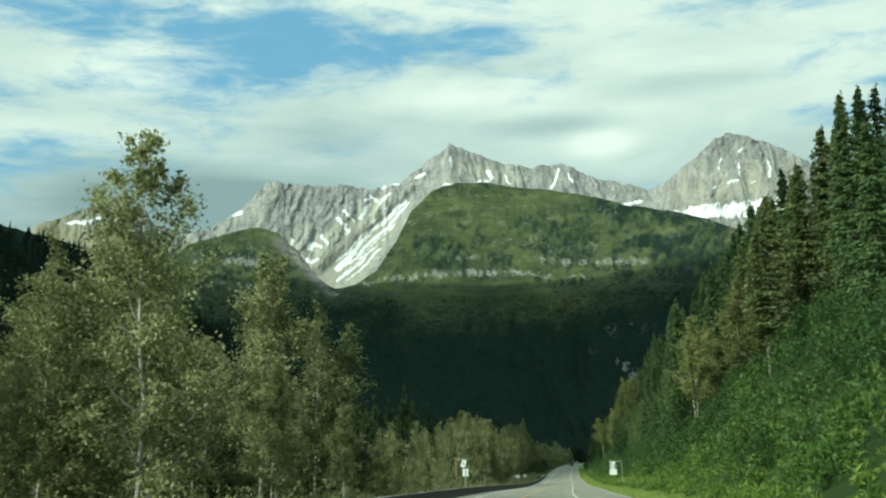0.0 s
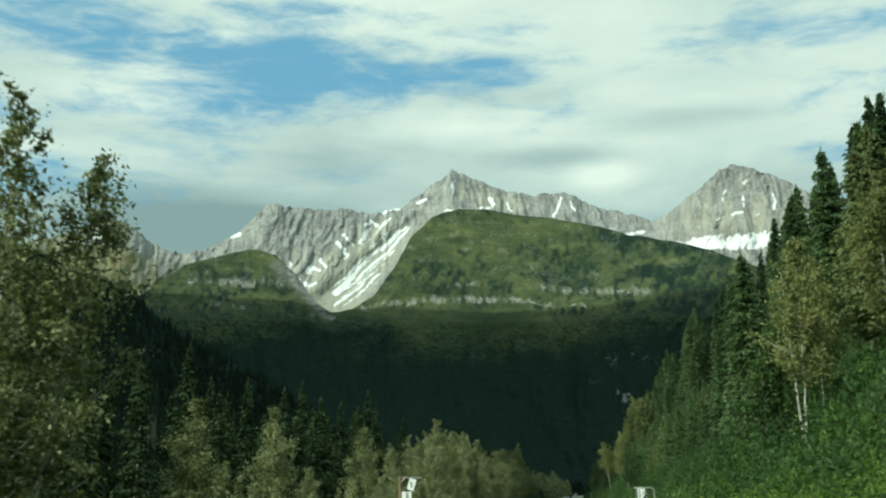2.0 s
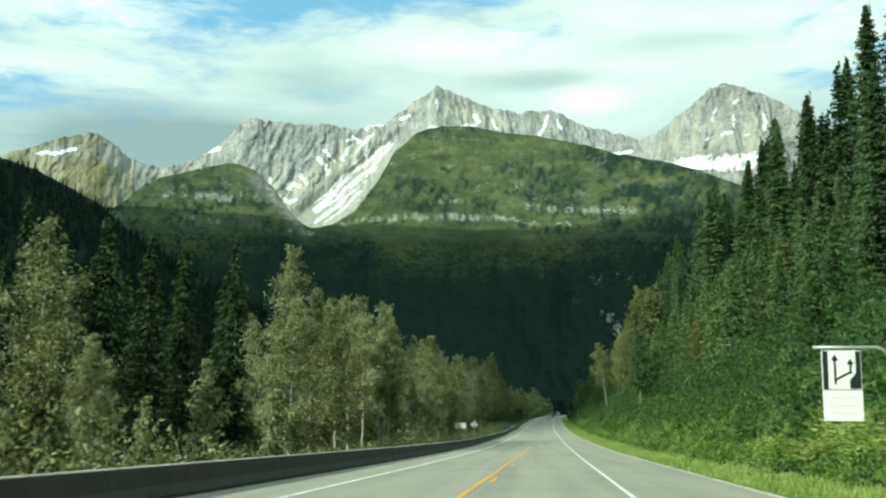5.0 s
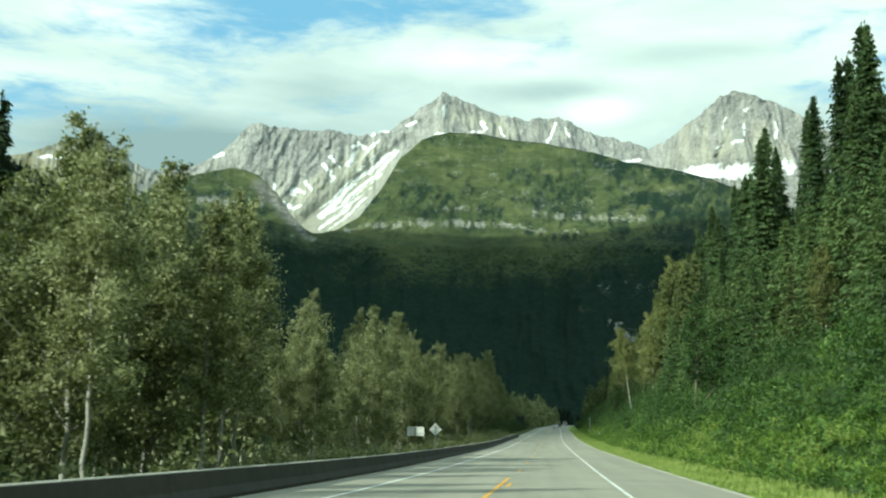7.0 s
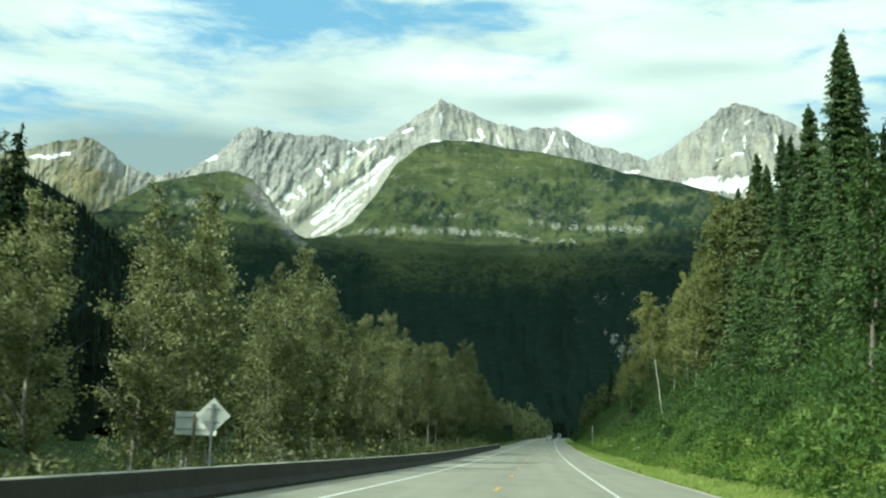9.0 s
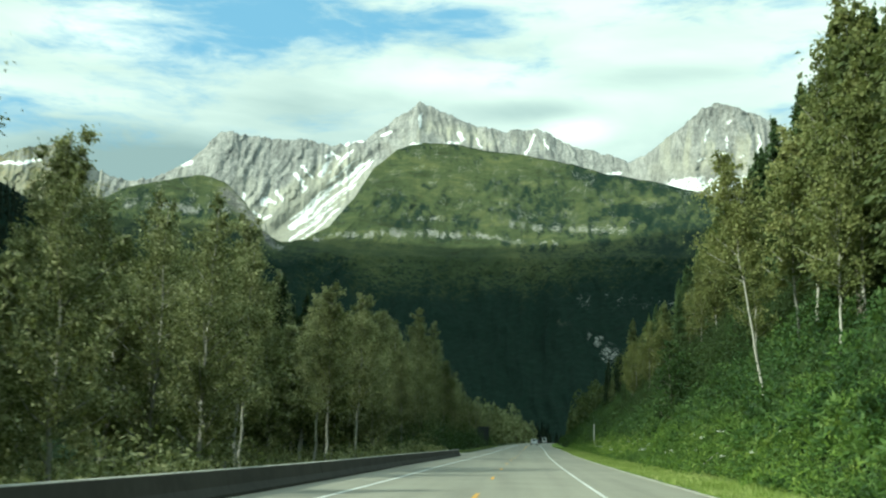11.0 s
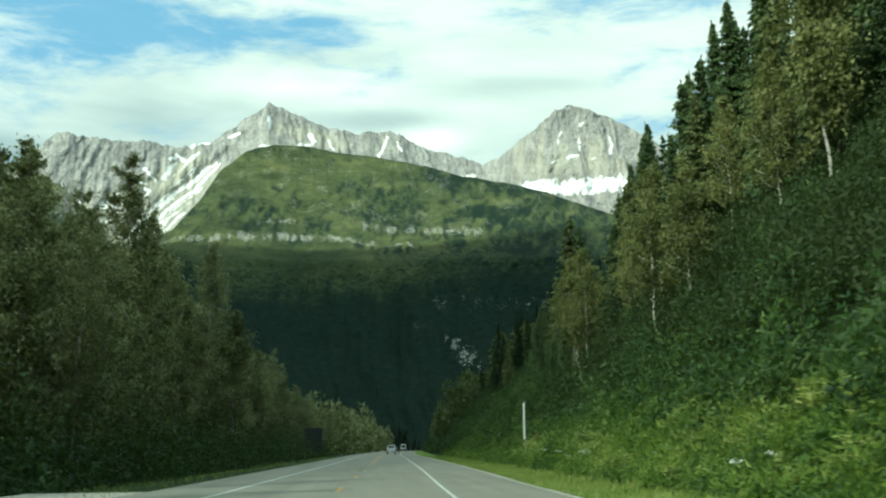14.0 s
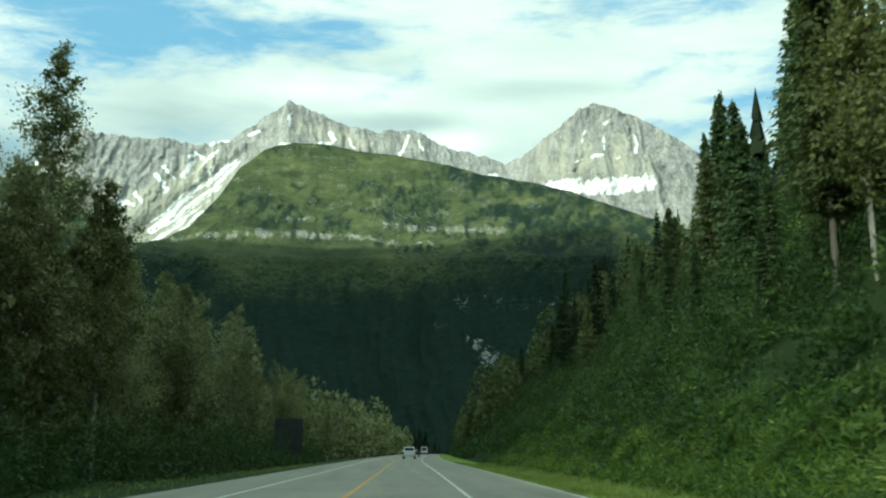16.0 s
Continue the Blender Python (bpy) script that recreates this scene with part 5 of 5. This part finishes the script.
def fern_clumps(count, lat, ys, length, seed):
    """Shuttlecocks of arching fronds, each with leaflets in pairs that shorten towards its tip."""
    r = np.random.default_rng(seed)
    fronds, pairs = 9, 11
    y = r.uniform(*ys, count)
    l = r.uniform(*lat, count)
    base = np.column_stack([road_x(y) + l, y, road_z(y) + ground_height(l, y) + 0.25])[:, None, None]
    turn = (np.arange(fronds) * 2 * math.pi / fronds + r.uniform(0, 6.28, (count, 1)) + r.normal(size=(count, fronds)) * 0.25)[..., None]
    long = (r.uniform(*length, (count, 1)) * r.uniform(0.75, 1.2, (count, fronds)))[..., None]
    u = np.linspace(0.12, 1.0, pairs)[None, None]
    out = np.stack([np.cos(turn), np.sin(turn), 0 * turn], -1)
    across = np.stack([-np.sin(turn), np.cos(turn), 0 * turn], -1)
    up = np.array([0, 0, 1.0])
    stem = base + out * (long * 0.55 * u ** 1.4)[..., None] + up * (long * (1.2 * u - 0.5 * u ** 2.6))[..., None]
    leaf = (long * (0.30 * (1.12 - u)))[..., None]
    points, ways = [], []
    for side in (-1, 1):
        way = across * side + out * 0.45 + up * 0.12
        points.append((stem + way * leaf * 0.45).reshape(-1, 3))
        ways.append(np.broadcast_to(way, stem.shape).reshape(-1, 3))
    v, f = leaf_tris(np.concatenate(points), np.concatenate(ways), np.tile(np.broadcast_to(leaf[..., 0] * 1.15, stem.shape[:3]).reshape(-1), 2), r, 0.34, True)
    tagged(piece("fern_fronds", raw_mesh("fern_fronds", v, f, M_PALE_FERN)), "pale yellow-green fern fronds at the bank's foot", "ferns", kind="stuff")


fern_clumps(120, (9.3, 11.4), (136, 186), (0.8, 1.35), 84)
fern_clumps(34, (9.4, 11.4), (486, 502), (0.8, 1.3), 85)
fern_clumps(90, (9.2, 12.4), (424, 474), (0.6, 1.1), 90)
fern_clumps(110, (9.0, 11.6), (196, 330), (0.6, 1.0), 91)


def build_grass():
    r = np.random.default_rng(74)
    n = 110000
    y = 40 + 560 * r.random(n)
    l = VERGE + 0.02 + 3.7 * r.random(n) ** 0.9
    left = (r.random(n) < 0.10) & (y > BARRIER_END)
    l = np.where(left, -7.9 - 6.0 * r.random(n), l)
    p = np.column_stack([road_x(y) + l, y, road_z(y) + ground_height(l, y) + 0.08])
    way = r.normal(size=(n, 3)) * 0.35 + np.array([0, 0, 1.0])
    v, f = leaf_tris(p, way, np.where(l > VERGE + 2.4, 0.28, 0.18), r, 0.2)
    tagged(piece("grass", raw_mesh("grass", v, f, M_GRASS)), "bright green grass along the road verge", "grass", kind="stuff")


build_grass()


def build_flowers():
    """Flat white flower heads standing out of the verge."""
    r = np.random.default_rng(81)
    mat = leaf_material("white_flower_heads", (0.5, 0.52, 0.42), (0.68, 0.7, 0.6), (0.8, 0.8, 0.72), 0.2)
    pts = []
    for _ in range(32):
        y = 350 + 140 * r.random()
        l = 9.0 + 2.2 * r.random() ** 1.5
        c = np.array([float(road_x(y)) + l, y, float(road_z(y) + ground_height(l, y)) + r.uniform(0.7, 1.2)])
        pts.append(c + r.normal(size=(22, 3)) * np.array([0.11, 0.11, 0.03]))
    p = np.concatenate(pts)
    v, f = leaf_tris(p, r.normal(size=p.shape) * np.array([1, 1, 0.2]), 0.085, r, 0.9, True)
    tagged(piece("flowers", raw_mesh("flowers", v, f, mat)), "white flower heads among the verge plants", "flowers", kind="stuff")


build_flowers()


# ---- road furniture ----


def build_barrier():
    """The concrete barrier: moulded sections along the road, each a body coloured dark for shade and a top coloured
    pale for sun.
    """
    body = [(-0.30, -0.05), (-0.30, 0.08), (-0.17, 0.26), (-0.10, 0.60), (0.10, 0.60), (0.17, 0.26), (0.30, 0.08), (0.30, -0.05)]
    top = [(-0.10, 0.596), (-0.097, 0.612), (-0.07, 0.625), (0.07, 0.625), (0.097, 0.612), (0.10, 0.596)]

    def run(name, outline, ys, mat, parent):
        v = np.array([[float(road_x(b)) + BARRIER_LAT + dx, b, float(road_z(b)) + dz] for b in ys for dx, dz in outline])
        n = len(outline)
        faces = [(i * n + j, i * n + (j + 1) % n, (i + 1) * n + (j + 1) % n, (i + 1) * n + j) for i in range(len(ys) - 1) for j in range(n)]
        me = bpy.data.meshes.new(name)
        me.from_pydata([tuple(p) for p in v], [], faces + [tuple(range(n))[::-1], tuple(range(len(v) - n, len(v)))])
        me.materials.append(mat)
        return piece(name, me, parent)

    y = -150.0
    while y < BARRIER_END - 1:
        y1 = min(y + 12.0, BARRIER_END)
        ob = new("road_barrier")
        run("body", body, np.linspace(y + 0.012, y1 - 0.012, 4), M_SHADED_CONCRETE, ob)
        run("top", top, np.linspace(y + 0.03, y1 - 0.03, 4), M_SUNLIT_CONCRETE, ob)["label"] = "concrete top coloured pale as if sunlit"
        tagged(ob, "weathered concrete road barrier section, shaded face and sunlit top painted in", "barrier", "barrier sections along the road")
        y = y1


build_barrier()


def box(bm, sx, sy, sz, at, turn=None):
    """Adds a box of that size, centred at the place."""
    m = Matrix.Translation(at) @ (turn or Matrix.Identity(4)) @ Matrix.Diagonal((sx, sy, sz, 1))
    return bmesh.ops.create_cube(bm, size=1.0, matrix=m)["verts"]


def slab(sx, sy, sz, at, bevel=0.0, turn=None):
    bm = bmesh.new()
    box(bm, sx, sy, sz, at, turn)
    if bevel:
        bmesh.ops.bevel(bm, geom=bm.edges[:], offset=bevel, segments=2, affect="EDGES")
    return bm


def rod(points, radius, sides=10):
    v, f = tube(np.asarray(points, float), np.full(len(points), radius), sides)
    bm = bmesh.new()
    vs = [bm.verts.new(p) for p in v]
    for q in f:
        bm.faces.new([vs[i] for i in q])
    bm.faces.new(vs[:sides][::-1])
    bm.faces.new(vs[-sides:])
    bmesh.ops.recalc_face_normals(bm, faces=bm.faces[:])
    return bm


M_SIGN_WHITE = plain("white_sign_sheet", (0.80, 0.81, 0.78), 0.45, 0, 3.0, 0.12, 0.03)
M_SIGN_BLACK = plain("black_sign_sheet", (0.02, 0.02, 0.02), 0.5, 0, 3.0, 0.1, 0.03)
M_SIGN_BACK = plain("aluminium_sign_back", (0.70, 0.70, 0.65), 0.55, 0.0, 3.0, 0.25, 0.05)
M_SIGN_DARK = plain("dark_sign_back", (0.035, 0.04, 0.04), 0.7, 0, 2.0, 0.3, 0.1)
M_STEEL = plain("galvanised_steel", (0.45, 0.45, 0.43), 0.5, 0.6, 6.0, 0.3, 0.1)
M_WOOD = plain("weathered_wood_post", (0.27, 0.19, 0.12), 0.85, 0, 4.0, 0.4, 0.4)


def placed(ob, lat, y, turn=0.0, lift=0.0):
    ob.matrix_basis = pose(float(road_x(y)) + lat, y, ground_at(float(road_x(y)) + lat, y) + lift, 0, 0, turn)
    return ob


def lane_sign():
    """The lane diagram sign that hangs from a bent pipe over the verge."""
    ob = new("lane_sign")
    bend = [(0.38 * (math.cos(a) - 1), 0, 3.7 + 0.38 * math.sin(a)) for a in np.linspace(0, math.pi / 2, 7)]
    part("post", rod([(0, 0, -0.4), (0, 0, 1.5), (0, 0, 3.2)] + bend + [(-0.9, 0, 4.08), (-1.95, 0, 4.08)], 0.045), M_STEEL, ob, shade=True)
    top = part("diagram_panel", slab(1.0, 0.02, 1.0, (-1.25, -0.03, 3.5), 0.004), M_SIGN_WHITE, ob, "white panel with a black lane diagram")
    y = -0.045
    for name, a in (("left_border", (-1.66, 0.13, 0.98)),):
        part(name, slab(a[1], 0.006, a[2], (a[0], y, 3.5)), M_SIGN_BLACK, top)
    bm = bmesh.new()
    vs = [bm.verts.new((x, y - 0.002, z)) for x, z in ((-0.77, 3.98), (-0.90, 3.98), (-0.90, 3.42), (-1.06, 3.24), (-1.06, 3.02), (-0.77, 3.02))]
    bm.faces.new(vs)
    part("right_border", bm, M_SIGN_BLACK, top)
    part("straight_arrow", slab(0.055, 0.006, 0.62, (-1.42, y, 3.44)), M_SIGN_BLACK, top)
    part("turning_arrow", slab(0.055, 0.006, 0.46, (-1.24, y, 3.34), 0, Matrix.Rotation(radians(62), 4, "Y")), M_SIGN_BLACK, top)
    part("turning_arrow_stem", slab(0.055, 0.006, 0.24, (-1.03, y, 3.52)), M_SIGN_BLACK, top)
    for x, z in ((-1.42, 3.80), (-1.03, 3.70)):
        bm = bmesh.new()
        bm.faces.new([bm.verts.new(p) for p in ((x - 0.09, y - 0.003, z - 0.06), (x + 0.09, y - 0.003, z - 0.06), (x, y - 0.003, z + 0.1))])
        part("arrow_head", bm, M_SIGN_BLACK, top)
    low = part("text_panel", slab(1.0, 0.02, 0.78, (-1.25, -0.03, 2.59), 0.004), M_SIGN_WHITE, ob, "white panel with faint lines of text")
    for k, (w, z) in enumerate(((0.62, 2.80), (0.74, 2.60), (0.66, 2.40))):
        part("text_bar", slab(w, 0.006, 0.05, (-1.25, -0.044, z)), M_SIGN_BACK, low)
    for x in (-1.6, -0.9):
        part("hanger", rod([(x, 0, 4.08), (x, 0, 3.9)], 0.015, 6), M_STEEL, ob)
    return tagged(ob, "white lane diagram sign hanging from bent steel post", "road sign")


placed(lane_sign(), 8.95, 161.0, 0, -0.45)


def plain_sign(name, width, height, centre, post_mat, label, diamond=False, posts=(0.0,), back=M_SIGN_BACK):
    """A sign seen from behind: its sheet, stiffening rails and the post in front of it."""
    ob = new(name)
    turn = Matrix.Rotation(radians(45), 4, "Y") if diamond else None
    sheet = part("panel", slab(width, 0.012, height, (0, 0.06, centre), 0.005, turn), back, ob)
    for x in posts:
        part("post", slab(0.07, 0.07, centre + height * 0.45 + 0.8, (x, 0, (centre + height * 0.45 - 0.8) / 2), 0.006), post_mat, ob)
    for z in (-0.25, 0.25) if back is M_SIGN_BACK else ():
        part("rail", slab(width * (0.55 if diamond else 0.9), 0.02, 0.04, (0, 0.045, centre + z * height)), M_STEEL, sheet)
    return tagged(ob, label, "road sign")


placed(plain_sign("road_sign", 0.66, 0.84, 3.05, M_STEEL, "pale back of a road sign behind the barrier", back=M_SIGN_WHITE), -10.0, 126.5, 0, -0.6)
placed(plain_sign("diamond_sign", 0.74, 0.74, 3.1, M_STEEL, "diamond road sign seen from behind on a steel post", True), -9.8, 283.0, 4, -0.95)
placed(plain_sign("wide_sign", 1.55, 0.80, 3.2, M_WOOD, "wide grey road sign back on a wooden post", False, (-0.05,)), -12.2, 289.0, -6, -0.5)


def arm_sign():
    """A sign that hangs askew from the arm of a wooden post."""
    ob = new("hanging_sign")
    part("post", slab(0.16, 0.16, 6.4, (0, 0, 2.2), 0.015), M_WOOD, ob)
    part("arm", rod([(-0.1, 0, 5.25), (0.9, 0, 5.27), (1.75, 0, 5.22)], 0.035, 8), M_STEEL, ob)
    part("brace", rod([(0.05, 0, 4.85), (0.45, 0, 5.25)], 0.02, 6), M_STEEL, ob)
    tilt = Matrix.Rotation(radians(16), 4, "Y")
    sheet = part("panel", slab(0.56, 0.02, 0.9, (0.95, -0.02, 4.72), 0.004, tilt), M_SIGN_WHITE, ob, "white panel hanging askew")
    part("mark", slab(0.09, 0.008, 0.42, (0.92, -0.036, 4.72), 0, Matrix.Rotation(radians(-8), 4, "Y")), M_SIGN_BLACK, sheet)
    return tagged(ob, "white sign hanging askew from a wooden post arm", "road sign")


placed(arm_sign(), -12.35, 139.0, 0, -0.35)


def side_sign():
    """A tall lane sign turned almost edge on to the road."""
    ob = new("tall_sign")
    part("post", rod([(0, 0, -0.6), (0, 0, 2), (0, 0, 4.25)], 0.035), M_STEEL, ob, shade=True)
    part("bracket", rod([(-0.62, 0, 4.22), (0, 0, 4.24), (0.62, 0, 4.22)], 0.03, 8), M_STEEL, ob)
    upper = part("upper_panel", slab(0.8, 0.02, 1.15, (0.0, -0.07, 3.6), 0.004), M_SIGN_WHITE, ob)
    part("lower_panel", slab(0.8, 0.02, 1.4, (0.0, -0.07, 2.31), 0.004), M_SIGN_WHITE, ob)
    part("border", slab(0.06, 0.006, 0.6, (-0.25, -0.085, 3.55)), M_SIGN_BLACK, upper)
    return tagged(ob, "tall white sign turned nearly edge on", "road sign")


placed(side_sign(), 9.75, 495.0, -89, 0.2)


def guide_sign():
    ob = new("guide_sign")
    sheet = part("panel", slab(3.0, 0.05, 3.7, (0, 0, 3.15), 0.02), M_SIGN_DARK, ob)
    for x in (-1.0, 1.0):
        part("post", slab(0.2, 0.2, 5.6, (x, -0.14, 2.2), 0.01), M_SIGN_DARK, ob)
    for z in (1.9, 3.15, 4.4):
        part("rail", slab(2.9, 0.06, 0.1, (0, -0.06, z)), M_SIGN_DARK, sheet)
    return tagged(ob, "large dark guide sign back among the trees", "road sign")


placed(guide_sign(), -12.6, 600.0)


# ---- vehicles ----
M_CAR_WHITE = plain("white_car_paint", (0.74, 0.75, 0.74), 0.3, 0.0, 1.0, 0.08, 0.0)
M_CAR_DARK = plain("dark_car_paint", (0.03, 0.032, 0.036), 0.3, 0.2, 1.0, 0.1, 0.0)
M_GLASS_DARK = plain("dark_car_glass", (0.012, 0.014, 0.016), 0.08, 0.0, 1.0, 0.05, 0.0)
M_RUBBER = plain("tyre_rubber", (0.02, 0.02, 0.02), 0.85, 0, 8.0, 0.2, 0.2)
M_RED = plain("red_tail_light", (0.45, 0.02, 0.015), 0.25, 0, 2.0, 0.05, 0.0)
M_PLATE = plain("plate_grey", (0.5, 0.5, 0.48), 0.5, 0, 2.0, 0.1, 0.0)


def outline_body(points, width, tuck=0.08, bevel=0.05):
    """A vehicle body: a side outline (y, z) swept across, its upper part drawn in."""
    bm = bmesh.new()
    top = max(z for _, z in points)
    rows = []
    for s in (-1, 1):
        rows.append([bm.verts.new((s * (width / 2 - tuck * max(0, (z - 0.9) / max(0.1, top - 0.9))), y, z)) for y, z in points])
    n = len(points)
    for i in range(n):
        j = (i + 1) % n
        bm.faces.new((rows[0][i], rows[0][j], rows[1][j], rows[1][i]))
    bm.faces.new(rows[0][::-1])
    bm.faces.new(rows[1])
    bmesh.ops.recalc_face_normals(bm, faces=bm.faces[:])
    bmesh.ops.bevel(bm, geom=bm.edges[:], offset=bevel, segments=2, affect="EDGES")
    return bm


def wheel(ob, x, y, radius):
    bm = bmesh.new()
    bmesh.ops.create_cone(bm, cap_ends=True, segments=20, radius1=radius, radius2=radius, depth=0.24, matrix=Matrix.Translation((x, y, radius)) @ Matrix.Rotation(radians(90), 4, "Y"))
    tyre = part("wheel", bm, M_RUBBER, ob)
    bm = bmesh.new()
    bmesh.ops.create_cone(bm, cap_ends=True, segments=16, radius1=radius * 0.6, radius2=radius * 0.55, depth=0.26, matrix=Matrix.Translation((x, y, radius)) @ Matrix.Rotation(radians(90), 4, "Y"))
    part("rim", bm, M_STEEL, tyre)


def pickup():
    ob = new("pickup_truck")
    part("body", outline_body([(-2.7, 0.5), (-2.72, 1.12), (-0.95, 1.14), (-0.75, 1.84), (0.55, 1.88), (1.25, 1.2), (2.6, 1.05), (2.72, 0.5)], 1.95, 0.2), M_CAR_WHITE, ob)
    part("tailgate", slab(1.62, 0.05, 0.5, (0, -2.745, 0.9), 0.02), M_CAR_WHITE, ob)
    part("rear_window", slab(1.35, 0.03, 0.42, (0, -0.90, 1.52), 0.02, Matrix.Rotation(radians(-16), 4, "X")), M_GLASS_DARK, ob)
    part("bumper", slab(1.9, 0.16, 0.2, (0, -2.78, 0.5), 0.04), M_STEEL, ob)
    part("number_plate", slab(0.32, 0.02, 0.16, (0, -2.87, 0.5)), M_PLATE, ob)
    for x in (-0.88, 0.88):
        part("tail_light", slab(0.13, 0.05, 0.42, (x, -2.74, 0.92), 0.02), M_RED, ob)
        part("mirror", slab(0.22, 0.1, 0.2, (x * 1.22, 0.85, 1.3), 0.03), M_CAR_WHITE, ob)
        for y in (-1.7, 1.8):
            wheel(ob, x, y, 0.4)
    return tagged(ob, "white pickup truck driving ahead on the asphalt", "pickup truck")


def estate(label, paint, size, name, box_on_roof=False):
    ob = new(name)
    l, w, h = size
    part("body", outline_body([(-l / 2, 0.45), (-l / 2 - 0.03, 1.0), (-l / 2 + 0.25, h), (l * 0.12, h), (l * 0.3, 1.05), (l / 2, 0.9), (l / 2 + 0.02, 0.45)], w, 0.18), paint, ob)
    part("rear_window", slab(w * 0.7, 0.03, (h - 1.0) * 0.7, (0, -l / 2 + 0.08, 1.0 + (h - 1) * 0.5), 0.01, Matrix.Rotation(radians(-16), 4, "X")), M_GLASS_DARK, ob)
    part("bumper", slab(w * 0.96, 0.14, 0.2, (0, -l / 2 - 0.05, 0.52), 0.03), M_CAR_DARK, ob)
    part("number_plate", slab(0.32, 0.02, 0.16, (0, -l / 2 - 0.06, 0.85)), M_PLATE, ob)
    for x in (-w * 0.43, w * 0.43):
        part("tail_light", slab(0.12, 0.05, 0.3, (x, -l / 2 - 0.02, 0.98), 0.02), M_RED, ob)
        for y in (-l * 0.3, l * 0.3):
            wheel(ob, x, y, 0.34)
    if box_on_roof:
        part("roof_box", slab(0.9, 1.9, 0.36, (0, -0.2, h + 0.24), 0.1), M_CAR_DARK, ob)
    return tagged(ob, label, "car")


def on_road(ob, lat, y):
    slope = math.degrees(math.atan2(float(road_z(y + 2) - road_z(y - 2)), 4))
    head = -math.degrees(math.atan2(float(road_x(y + 2) - road_x(y - 2)), 4))
    ob.matrix_basis = pose(float(road_x(y)) + lat, y, float(road_z(y)) + 0.005, slope, 0, head)


on_road(pickup(), -0.1, 656.0)
on_road(estate("dark estate car with a roof box ahead on the asphalt", M_CAR_DARK, (4.6, 1.85, 1.62), "estate_car", True), 0.0, 722.0)
on_road(estate("tall white van ahead on the climbing asphalt", M_CAR_WHITE, (5.6, 2.1, 2.5), "van"), 0.0, 838.0)
